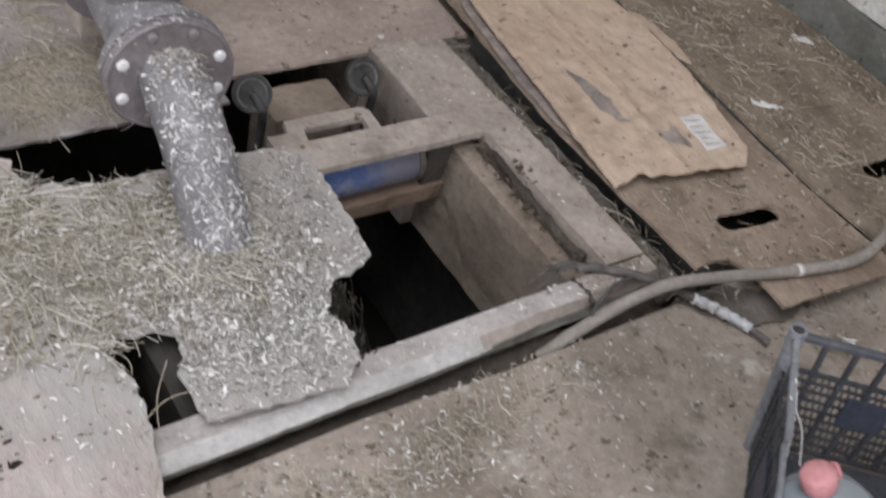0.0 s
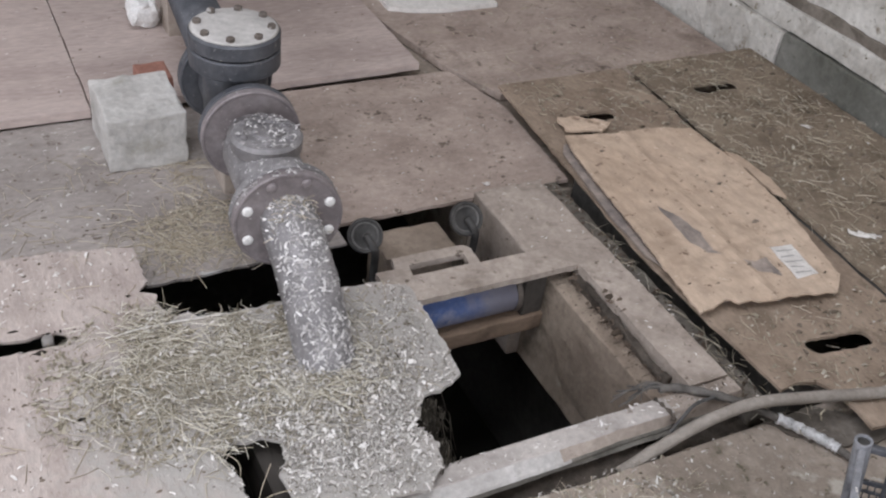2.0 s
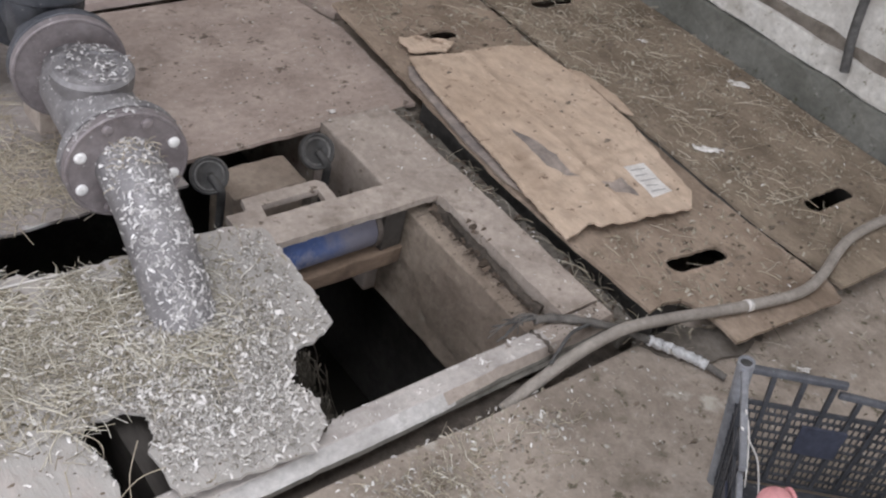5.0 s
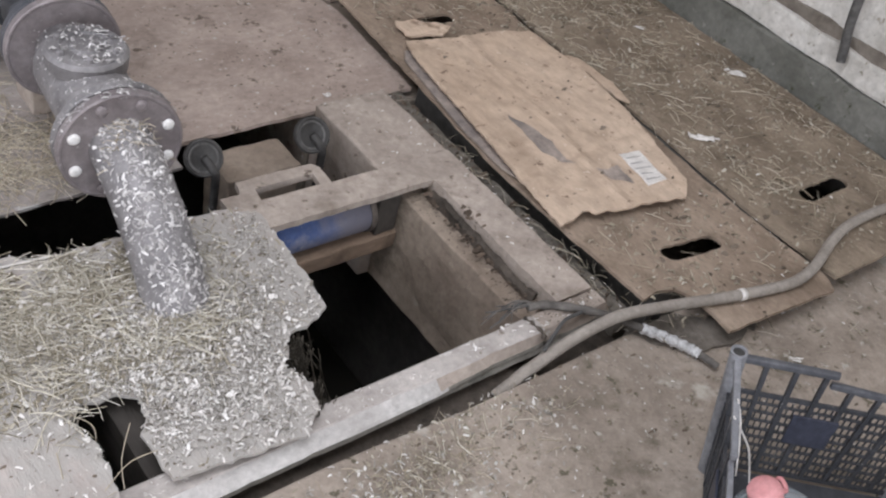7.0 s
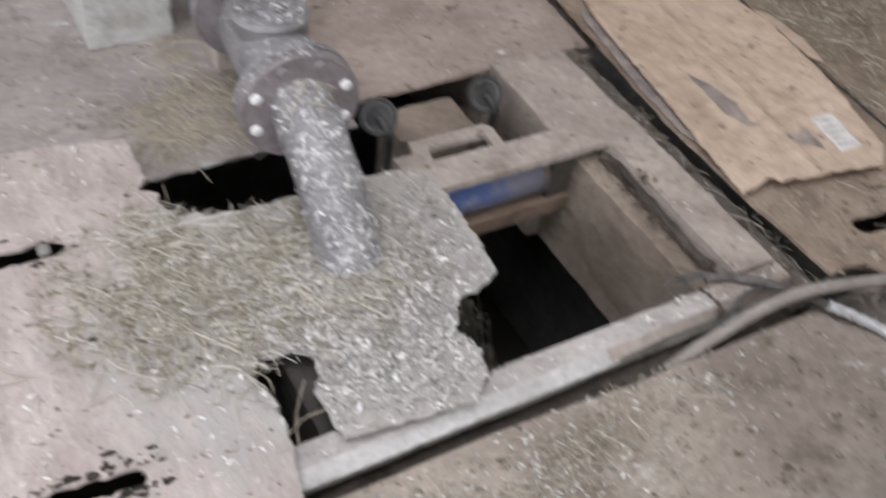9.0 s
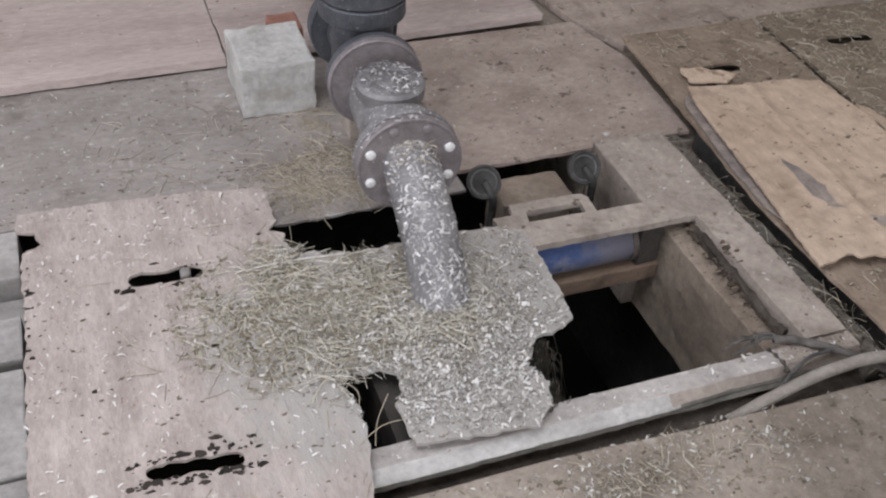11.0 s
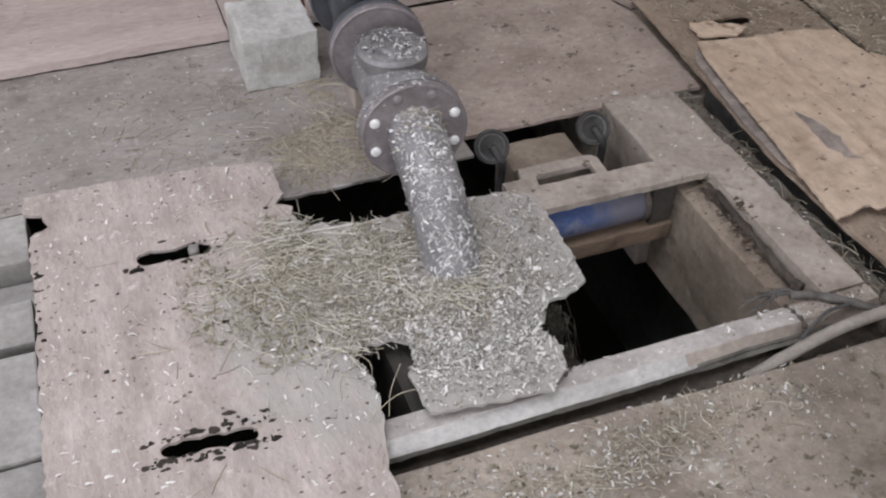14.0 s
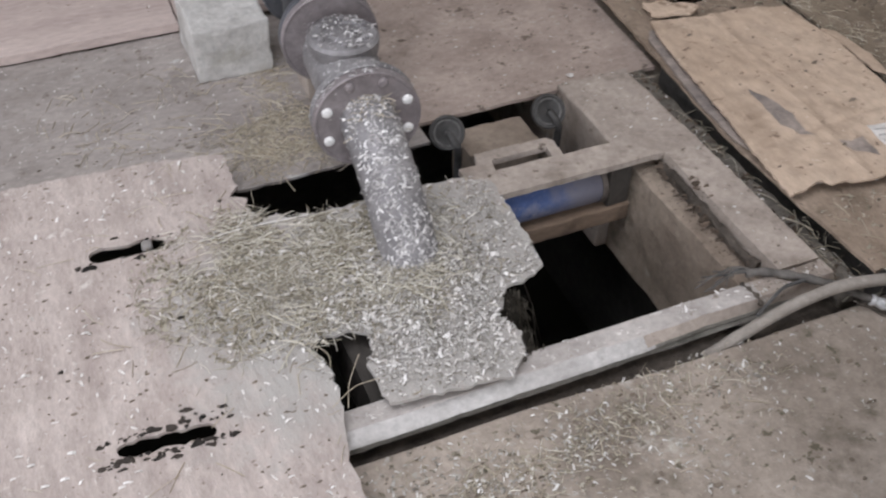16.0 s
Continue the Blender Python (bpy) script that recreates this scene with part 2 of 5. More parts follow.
nt.links.new(shift.outputs[0], fade.inputs[0])
caked = node(nt, "ShaderNodeMix")
caked.data_type = "RGBA"
caked.inputs[7].default_value = (0.4, 0.385, 0.362, 1)
nt.links.new(fade.outputs[0], caked.inputs[0])
nt.links.new(bare, caked.inputs[6])
nt.links.new(caked.outputs[2], bsdf.inputs["Base Color"])
M_RUST = surface("rusty_steel", (0.10, 0.075, 0.06), (0.22, 0.18, 0.15), 20, 120, rough=0.7, metal=0.4, dust=(0.5, 0.48, 0.45), dust_amount=0.3, dust_scale=60)
M_BLOCK = surface("pale_aerated_block", (0.42, 0.395, 0.365), (0.58, 0.555, 0.52), 8, 60, bump=0.7, stain=(0.31, 0.285, 0.22), stain_amount=0.38, stain_scale=11)
M_BRICK = surface("red_brick", (0.27, 0.13, 0.10), (0.38, 0.2, 0.155), 14, 80, bump=0.6)
M_HOSE = surface("dusty_rubber_hose", (0.25, 0.21, 0.172), (0.36, 0.31, 0.26), 14, 90, rough=0.75, stain=(0.17, 0.14, 0.12), stain_amount=0.3, stain_scale=8)
M_BLACKPIPE = surface("black_cable", (0.045, 0.043, 0.042), (0.13, 0.125, 0.12), 20, 80, rough=0.55)
M_CRATE = surface("faded_dark_plastic", (0.035, 0.037, 0.045), (0.075, 0.078, 0.09), 10, 80, rough=0.5, dust=(0.35, 0.34, 0.33), dust_amount=0.17, bump=0.1)
M_RAIL = surface("grey_plastic_rail", (0.15, 0.155, 0.175), (0.27, 0.275, 0.3), 10, 80, rough=0.45, bump=0.1)
M_DARKRAIL = surface("dark_plastic_rail", (0.055, 0.058, 0.072), (0.11, 0.113, 0.13), 10, 80, rough=0.4, bump=0.1, dust=(0.3, 0.3, 0.31), dust_amount=0.15)
M_RUBBER = surface("dusty_black_rubber", (0.03, 0.028, 0.027), (0.085, 0.08, 0.075), 20, 90, rough=0.6, dust=(0.25, 0.235, 0.22), dust_amount=0.16, dust_scale=50)
M_HUB = surface("dusty_steel_dish", (0.07, 0.065, 0.062), (0.2, 0.19, 0.18), 24, 90, rough=0.5, metal=0.3, stain=(0.03, 0.026, 0.024), stain_amount=0.42, stain_scale=30, dust=(0.4, 0.385, 0.37), dust_amount=0.2, dust_scale=60)
M_FRAY = surface("frayed_grey_sheath", (0.075, 0.066, 0.058), (0.19, 0.168, 0.148), 26, 90, rough=0.8)
M_PANEL = surface("blue_grey_plate", (0.035, 0.038, 0.055), (0.065, 0.07, 0.095), 10, 80, rough=0.45, bump=0.1)
M_TAPE = surface("silvery_tape", (0.45, 0.45, 0.46), (0.82, 0.82, 0.83), 45, 120, rough=0.35, metal=0.2, bump=0.8, spots=(((0.16, 0.15, 0.14), 0.28, 60, 0.05),))
M_CAP = surface("pink_red_cap", (0.5, 0.2, 0.205), (0.66, 0.32, 0.325), 14, 80, rough=0.5, bump=0.1)
M_WALL = surface("flaking_whitewash", (0.4, 0.37, 0.325), (0.66, 0.635, 0.59), 7, 50, stain=(0.28, 0.24, 0.185), stain_amount=0.42, stain_scale=5, bump=0.7, spots=(((0.2, 0.165, 0.125), 0.27, 17, 0.1), ((0.15, 0.14, 0.1), 0.23, 40, 0.05)))
M_PLINTH = surface("grey_cement_plinth", (0.115, 0.115, 0.095), (0.21, 0.205, 0.178), 4, 50, dust=(0.34, 0.33, 0.29), dust_amount=0.18, dust_scale=11, bump=0.6, stain=(0.07, 0.07, 0.05), stain_amount=0.44, stain_scale=6,
                   spots=(((0.06, 0.065, 0.04), 0.28, 26, 0.08),))
M_DIRT = surface("brown_dirt_ledge", (0.11, 0.088, 0.066), (0.25, 0.208, 0.165), 12, 60, bump=0.7)
M_ROOM = surface("grey_shed_wall", (0.42, 0.4, 0.37), (0.56, 0.54, 0.5), 1, 20)
M_SLAT = surface("worn_floor_slat", (0.24, 0.215, 0.195), (0.42, 0.385, 0.36), 6, 60, bump=0.4, vary=0.16, stain=(0.17, 0.145, 0.125), stain_amount=0.38, stain_scale=6)
M_STRAW = islands("dry_straw", [(0.27, 0.22, 0.155), (0.46, 0.4, 0.31), (0.35, 0.3, 0.225), (0.56, 0.505, 0.415), (0.22, 0.185, 0.135)])
M_HAY = islands("greyish_hay", [(0.165, 0.138, 0.095), (0.53, 0.49, 0.41), (0.3, 0.264, 0.2), (0.82, 0.79, 0.72), (0.39, 0.35, 0.275), (0.21, 0.178, 0.126), (0.66, 0.62, 0.54)])
M_UNDERHAY = islands("dark_matted_litter", [(0.105, 0.088, 0.06), (0.34, 0.3, 0.23), (0.18, 0.153, 0.11), (0.5, 0.46, 0.38), (0.24, 0.206, 0.152)])
M_FLAKE = islands("wood_shavings", [(0.5, 0.47, 0.44), (0.78, 0.75, 0.72), (0.62, 0.59, 0.56), (0.86, 0.84, 0.82)])
M_GREYFLAKE = islands("grey_chaff", [(0.14, 0.125, 0.105), (0.5, 0.475, 0.44), (0.26, 0.24, 0.21), (0.86, 0.84, 0.81), (0.36, 0.335, 0.3), (0.19, 0.17, 0.145), (0.68, 0.65, 0.62), (0.3, 0.275, 0.24)])
M_LITTER = islands("greenish_brown_litter", [(0.14, 0.118, 0.083), (0.36, 0.322, 0.25), (0.22, 0.19, 0.142), (0.5, 0.46, 0.385), (0.28, 0.245, 0.187)])
M_TUFT = islands("yellow_hay_stalks", [(0.27, 0.235, 0.17), (0.64, 0.6, 0.5), (0.42, 0.38, 0.295), (0.76, 0.725, 0.635), (0.34, 0.3, 0.225)])
M_DARKHAY = islands("dark_hay", [(0.03, 0.026, 0.02), (0.09, 0.078, 0.062), (0.045, 0.039, 0.03), (0.22, 0.195, 0.16)])
M_PIPEFLAKE = islands("caked_shavings", [(0.2, 0.19, 0.19), (0.46, 0.44, 0.43), (0.3, 0.285, 0.28), (0.8, 0.78, 0.77), (0.36, 0.345, 0.34), (0.62, 0.6, 0.59)])
M_CRUMB = islands("dark_crumbs", [(0.012, 0.01, 0.009), (0.05, 0.04, 0.033), (0.02, 0.017, 0.015)])
M_CLOD = islands("dark_brown_clods", [(0.05, 0.038, 0.028), (0.14, 0.105, 0.08), (0.085, 0.065, 0.05)])
M_BROWNCRUMB = islands("brown_crumbs", [(0.1, 0.08, 0.06), (0.21, 0.17, 0.135), (0.15, 0.12, 0.095)])

m = M_JUG = bpy.data.materials.new("clear_jug_plastic")
m.use_nodes = True
b = m.node_tree.nodes["Principled BSDF"]
for key, value in (("Base Color", (0.6, 0.645, 0.68, 1)), ("Roughness", 0.16), ("Transmission Weight", 0.65), ("IOR", 1.3)):
    b.inputs[key].default_value = value
m = M_WATER = bpy.data.materials.new("black_slurry")
m.use_nodes = True
b = m.node_tree.nodes["Principled BSDF"]
b.inputs["Base Color"].default_value, b.inputs["Roughness"].default_value = (0.03, 0.028, 0.024, 1), 0.25


# ---- mesh helpers ----
def obj(name, bm, material, parent=None, label="", smooth=False):
    me = bpy.data.meshes.new(name)
    bmesh.ops.recalc_face_normals(bm, faces=bm.faces)
    bm.to_mesh(me)
    bm.free()
    if smooth:
        for p in me.polygons:
            p.use_smooth = True
    me.materials.append(material)
    ob = new(name, me)
    if parent:
        ob.parent = parent
    if label:
        ob["label"] = label
    return ob


def part(name, bm, material, parent, label="", smooth=False):
    return obj(name, bm, material, parent, label, smooth)


def thing(name, label, category, group="", kind=""):
    return tagged(new(name), label, category, group, kind)


def box(x0, x1, y0, y1, z0, z1, bevel=0.0, bm=None):
    bm = bm or bmesh.new()
    r = bmesh.ops.create_cube(bm, size=1)
    vs = r["verts"]
    bmesh.ops.transform(bm, verts=vs, matrix=Matrix.LocRotScale(((x0 + x1) / 2, (y0 + y1) / 2, (z0 + z1) / 2), None, (x1 - x0, y1 - y0, z1 - z0)))
    if bevel:
        es = list({e for v in vs for e in v.link_edges})
        bmesh.ops.bevel(bm, geom=es, offset=bevel, segments=2, affect="EDGES", profile=0.6)
    return bm


def rough_box(x0, x1, y0, y1, z0, z1, bevel, step, amp, seed=0):
    """A cast or hewn block: cut finely, with uneven faces and worn edges."""
    bm = box(x0, x1, y0, y1, z0, z1, bevel)
    for axis, (a, c) in enumerate(((x0, x1), (y0, y1), (z0, z1))):
        n = int((c - a) / step)
        for i in range(1, min(n, 60)):
            co, no = [0, 0, 0], [0, 0, 0]
            co[axis], no[axis] = a + (c - a) * i / min(n, 60), 1
            bmesh.ops.bisect_plane(bm, geom=bm.verts[:] + bm.edges[:] + bm.faces[:], plane_co=co, plane_no=no)
    o = Vector((seed * 3.1, seed * 1.7, seed))
    for v in bm.verts:
        v.co += noise.noise_vector(v.co * 22 + o) * amp + noise.noise_vector(v.co * 70 + o) * amp * 0.5
    return bm


def ragged(pts, step, amp, rng):
    """The outline with its edges broken into uneven steps."""
    out = []
    for (x0, y0), (x1, y1) in zip(pts, pts[1:] + pts[:1]):
        n = max(1, int(math.hypot(x1 - x0, y1 - y0) / step))
        for i in range(n):
            s = i / n
            k = amp if i else amp * 0.3
            out.append((x0 + (x1 - x0) * s + rng.uniform(-k, k), y0 + (y1 - y0) * s + rng.uniform(-k, k)))
    return out


def plate(outline, z0, z1, holes=(), warp=None, cut=0.0):
    """A flat sheet of any outline with holes right through; warp(x, y) lifts it, cut: the step of its inner grid."""
    loops = [outline, *holes]
    flat = [p for l in loops for p in l]
    tris = tessellate_polygon([[Vector((x, y, 0)) for x, y in l] for l in loops])
    bm = bmesh.new()
    top = [bm.verts.new((x, y, z1)) for x, y in flat]
    low = [bm.verts.new((x, y, z0)) for x, y in flat]
    for a, b, c in tris:
        for vs in ((top[a], top[b], top[c]), (low[c], low[b], low[a])):
            try:
                bm.faces.new(vs)
            except ValueError:
                pass
    k = 0
    for l in loops:
        n = len(l)
        for i in range(n):
            a, b = k + i, k + (i + 1) % n
            bm.faces.new((top[a], top[b], low[b], low[a]))
        k += n
    if cut:
        for axis in (0, 1):
            lo, hi = min(p[axis] for p in outline), max(p[axis] for p in outline)
            n = int((hi - lo) / cut)
            for i in range(1, n):
                co, no = [0, 0, 0], [0, 0, 0]
                co[axis], no[axis] = lo + (hi - lo) * i / n, 1
                bmesh.ops.bisect_plane(bm, geom=bm.verts[:] + bm.edges[:] + bm.faces[:], plane_co=co, plane_no=no)
    if warp:
        for v in bm.verts:
            v.co.z += warp(v.co.x, v.co.y)
    return bm


def slot(x0, x1, y, w, rng, amp=0.003, tilt=0.0):
    """The outline of a hand hole with rounded ends."""
    pts, r = [], w / 2
    for cx, a0 in ((x1 - r, -90), (x0 + r, 90)):
        for i in range(7):
            a = radians(a0 + 30 * i)
            pts.append((cx + r * math.cos(a), y + r * math.sin(a)))
    mid = (x0 + x1) / 2
    pts = [(px, py + (px - mid) * tilt) for px, py in pts]
    return ragged(pts, 0.012, amp, rng)


def lathe(profile, m=Matrix(), seg=40, bm=None):
    """A body turned about z from (radius, height) pairs, laid at m."""
    bm = bm or bmesh.new()
    rings = []
    for r, z in profile:
        rings.append([bm.verts.new(m @ Vector((r * math.cos(2 * math.pi * i / seg), r * math.sin(2 * math.pi * i / seg), z))) for i in range(seg)])
    for a, b in zip(rings, rings[1:]):
        for i in range(seg):
            j = (i + 1) % seg
            bm.faces.new((a[i], a[j], b[j], b[i]))
    bm.faces.new(rings[0][::-1])
    bm.faces.new(rings[-1])
    return bm


def spline(pts, n=8):
    """Points along a smooth line through pts."""
    out, P = [], [Vector(p) for p in pts]
    for i in range(len(P) - 1):
        a, b, c, d = P[max(i - 1, 0)], P[i], P[i + 1], P[min(i + 2, len(P) - 1)]
        for k in range(n):
            t = k / n
            out.append(0.5 * (2 * b + (c - a) * t + (2 * a - 5 * b + 4 * c - d) * t * t + (3 * b - a - 3 * c + d) * t ** 3))
    return out + [P[-1]]


def tube(pts, radius, seg=12, bm=None):
    bm = bm or bmesh.new()
    pts = [Vector(p) for p in pts]
    side = None
    rings = []
    for i, p in enumerate(pts):
        d = (pts[min(i + 1, len(pts) - 1)] - pts[max(i - 1, 0)]).normalized()
        if side is None:
            side = d.orthogonal().normalized()
        side = (side - d * side.dot(d)).normalized()
        up = d.cross(side)
        r = radius(i / (len(pts) - 1)) if callable(radius) else radius
        rings.append([bm.verts.new(p + (side * math.cos(2 * math.pi * k / seg) + up * math.sin(2 * math.pi * k / seg)) * r) for k in range(seg)])
    for a, b in zip(rings, rings[1:]):
        for k in range(seg):
            j = (k + 1) % seg
            bm.faces.new((a[k], a[j], b[j], b[k]))
    bm.faces.new(rings[0][::-1])
    bm.faces.new(rings[-1])
    return bm


def loose(name, verts, faces, material, label, category):
    me = bpy.data.meshes.new(name)
    me.from_pydata(verts, [], faces)
    me.materials.append(material)
    return tagged(new(name, me), label, category, kind="stuff")


def straws(rng, places, length, thick, lift, curl=0.35):
    """Thin bent stalks lying at the places (x, y, z)."""
    V, F = [], []
    for x, y, z in places:
        a, l = rng.uniform(0, 2 * math.pi), rng.uniform(*length)
        bend, r = rng.uniform(-1, 1) ** 3 * curl * 0.7, rng.uniform(*thick)
        kink = rng.choice((0, 1, 2, 3, 3)), rng.gauss(0, 0.35)
        p, n = Vector((x, y, z + r)), len(V)
        rise = lift * rng.random() ** 2
        steps = 3
        for i in range(steps + 1):
            d = Vector((math.cos(a), math.sin(a), 0))
            s = Vector((-d.y, d.x, 0))
            up = rise * math.sin(math.pi * i / steps) + rng.uniform(0, 0.15) * rise
            q = p + Vector((0, 0, up))
            V += [q + s * r, q - s * r, q + Vector((0, 0, r * 1.3))]
            p = p + d * (l / steps)
            a += bend + (kink[1] if i == kink[0] else 0)
        for i in range(steps):
            k = n + 3 * i
            F += [(k, k + 1, k + 4, k + 3), (k + 1, k + 2, k + 5, k + 4), (k + 2, k, k + 3, k + 5)]
    return V, F


def flakes(rng, places, size, tip=0.5):
    """Small curled shavings at (place, normal)."""
    V, F = [], []
    for p, nrm in places:
        nrm = Vector(nrm)
        s = nrm.orthogonal().normalized()
        s.rotate(Matrix.Rotation(rng.uniform(0, 6.283), 3, nrm))
        t = nrm.cross(s)
        a = (size[0] + (size[1] - size[0]) * rng.random() ** 2) * 1.1
        w = a * rng.uniform(0.14, 0.42)
        n, h = len(V), a * rng.uniform(0.05, tip)
        p = Vector(p) + nrm * 0.001
        V += [p - s * a - t * w, p - s * a + t * w, p + nrm * h - t * w, p + nrm * h + t * w, p + s * a - t * w * 0.6, p + s * a + t * w * 0.6]
        F += [(n, n + 2, n + 3, n + 1), (n + 2, n + 4, n + 5, n + 3)]
    return V, F


def crumbs(rng, places, size):
    """Small uneven lumps."""
    V, F = [], []
    for x, y, z in places:
        r, n = size[0] + (size[1] - size[0]) * rng.random() ** 2, len(V)
        k = 7
        a0 = rng.uniform(0, 6)
        sx, sy = rng.uniform(0.5, 2.2), rng.uniform(0.5, 1.2)
        for i in range(k):
            a = a0 + 2 * math.pi * i / k
            q = r * rng.uniform(0.35, 1.5)
            V.append((x + q * sx * math.cos(a), y + q * sy * math.sin(a), z))
        for i in range(k):
            a = a0 + 2 * math.pi * i / k
            q = r * rng.uniform(0.4, 0.8)
            V.append((x + q * sx * math.cos(a), y + q * sy * math.sin(a), z + r * rng.uniform(0.4, 0.8)))
        for i in range(k):
            j = (i + 1) % k
            F.append((n + i, n + j, n + k + j, n + k + i))
        F.append(tuple(n + k + i for i in range(k)))
    return V, F


def inside(x, y, poly):
    hit = False
    for (x0, y0), (x1, y1) in zip(poly, poly[1:] + poly[:1]):
        if (y0 > y) != (y1 > y) and x < (x1 - x0) * (y - y0) / (y1 - y0) + x0:
            hit = not hit
    return hit


def scatter(rng, n, x0, x1, y0, y1, z, keep=None, clump=0.0, cs=9.0):
    """n random places in a rectangle, thinned out by a clumpy noise."""
    out = []
    while len(out) < n:
        x, y = rng.uniform(x0, x1), rng.uniform(y0, y1)
        if keep and not keep(x, y):
            continue
        if clump and noise.noise(Vector((x * cs, y * cs, z * 3 + 5))) < rng.uniform(-1, 1) * (1 - clump) + clump * 0.15:
            continue
        out.append((x, y, z))
    return out


# ---- the shed: closing walls, floor, pit ----
def structure(ob, label, category):
    return tagged(ob, label, category, kind="structure")


bm = box(-4.7, 1.7, 4.5, 4.7, -0.3, 3.2)
structure(obj("wall_north", bm, M_ROOM), "plain grey rendered shed wall", "wall")
bm = box(-4.7, -4.5, -4.5, -1.4, -0.3, 3.2)
for a in ((-1.4, 3.4, -0.3, 1.3), (-1.4, 3.4, 2.7, 3.2), (3.4, 4.5, -0.3, 3.2)):
    box(-4.7, -4.5, a[0], a[1], a[2], a[3], bm=bm)
structure(obj("wall_west", bm, M_ROOM), "plain grey shed wall with a long window opening", "wall")
bm = box(-4.7, -3.4, -4.7, -4.5, -0.3, 3.2)
for a in ((-0.6, 1.7, -0.3, 3.2), (-3.4, -0.6, 2.8, 3.2)):
    box(a[0], a[1], -4.7, -4.5, a[2], a[3], bm=bm)
structure(obj("wall_south", bm, M_ROOM), "plain grey shed wall with a wide doorway", "wall")
bm = box(-4.7, 1.7, -4.7, -1.6, 3.2, 3.3)
for a in ((-4.7, -2.9, -1.6, 0.3), (-0.3, 1.7, -1.6, 0.3), (-4.7, 1.7, 0.3, 4.7)):
    box(a[0], a[1], a[2], a[3], 3.2, 3.3, bm=bm)
structure(obj("ceiling", bm, M_ROOM), "plain grey shed ceiling with a roof light opening", "ceiling")

# east wall: whitewashed masonry over a painted course and a cement plinth
bm = rough_box(1.245, 1.5, -4.5, 4.5, 0.225, 3.2, 0, 0.5, 0.006)
structure(obj("wall_east", bm, M_WALL), "whitewashed masonry wall with flaking paint", "wall")
bm = rough_box(1.222, 1.5, -2.5, 2.5, 0.128, 0.205, 0.008, 0.04, 0.006, 2)
structure(obj("trim_wall_course", bm, M_WALL), "whitewashed projecting course of the wall", "trim")
bm = rough_box(1.236, 1.5, -2.5, 2.5, 0.19, 0.24, 0.004, 0.03, 0.016, 3)
structure(obj("trim_dirt_ledge", bm, M_DIRT), "brown dirt-filled joint along the wall", "trim")
bm = rough_box(1.214, 1.5, -4.4, 0.70, -0.3, 0.125, 0.006, 0.06, 0.009, 4)
structure(obj("baseboard_plinth", bm, M_PLINTH), "grey-green cement plinth at the foot of the wall", "plinth")
bm = rough_box(1.205, 1.5, 0.705, 4.4, -0.3, 0.125, 0.012, 0.06, 0.007, 5)
structure(obj("baseboard_whitewashed", bm, M_WALL), "whitewashed stretch of the wall foot", "plinth")

bm = rough_box(-4.5, 1.22, -4.5, -0.509, -0.33, -0.04, 0.004, 0.07, 0.005, 6)
for v in bm.verts:
    if v.co.y > -0.56:
        v.co.y -= 0.018 * max(0.0, min(1.0, (v.co.x + 0.57) / 0.3))
structure(obj("floor_front", bm, M_FLOOR), "dirty brown concrete floor with dust and chaff", "floor")
bm = box(-4.5, 1.22, 0.9, 4.5, -0.33, -0.055)
box(-4.5, -1.62, 0.41, 0.9, -0.33, -0.055, bm=bm)
box(-0.095, 1.22, 0.35, 0.9, -0.33, -0.055, bm=bm)
structure(obj("floor_back", bm, M_FLOOR), "dirty concrete floor under the wooden sheets", "floor")
bm = rough_box(0.0995, 0.153, -0.504, 0.349, -0.33, -0.022, 0.008, 0.03, 0.006, 41)
structure(obj("floor_strip", bm, M_CHANNEL), "muddy strip of floor along the pit rim", "floor")
bm = box(0.153, 1.22, -0.505, 0.35, -0.33, -0.11)
structure(obj("floor_channel", bm, M_CHANNEL), "muddy sunken floor beside the pit rim", "floor")
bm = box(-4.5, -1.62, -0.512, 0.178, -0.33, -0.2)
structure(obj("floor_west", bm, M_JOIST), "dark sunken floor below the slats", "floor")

# rim of the pit
def kerb(x0, x1):
    """The front kerb: flat top, chamfered nose, upright face, a little uneven along its run."""
    prof = [(-0.42, -0.33), (-0.42, -0.004), (-0.424, 0.0), (-0.44, 0.0), (-0.462, -0.001), (-0.4645, -0.003), (-0.487, -0.013), (-0.4905, -0.018), (-0.489, -0.034), (-0.484, -0.039), (-0.466, -0.044), (-0.462, -0.33)]
    bm, n = bmesh.new(), 90
    rows = []
    for i in range(n + 1):
        x = x0 + (x1 - x0) * i / n
        # the nose is broken away towards the hose
        t = max(0.0, min(1.0, (x + 0.4 + 0.04 * noise.noise(Vector((x * 30, 0, 0)))) / 0.22))
        chip = 0.004 * max(0.0, noise.noise(Vector((x * 45, 3, 0))))
        rows.append([bm.verts.new(Vector((x, y + (chip if 4 < k < 9 else 0) + (0.014 * t if 5 < k < 9 else 0), z - (0.012 * t if k in (6, 7) else 0))) + noise.noise_vector(Vector((x * 14, y * 30, z * 30))) * 0.0016)
                     for k, (y, z) in enumerate(prof)])
    for a, c in zip(rows, rows[1:]):
        for k in range(len(prof)):
            l = (k + 1) % len(prof)
            # on the left, index 2 darkens face and underside as painted shade
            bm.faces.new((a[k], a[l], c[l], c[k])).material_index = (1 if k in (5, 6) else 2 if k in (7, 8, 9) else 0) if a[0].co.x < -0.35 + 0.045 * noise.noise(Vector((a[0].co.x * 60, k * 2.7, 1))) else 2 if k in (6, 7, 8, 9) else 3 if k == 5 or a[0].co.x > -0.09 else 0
    bm.faces.new(rows[0])
    bm.faces.new(rows[-1][::-1])
    return bm


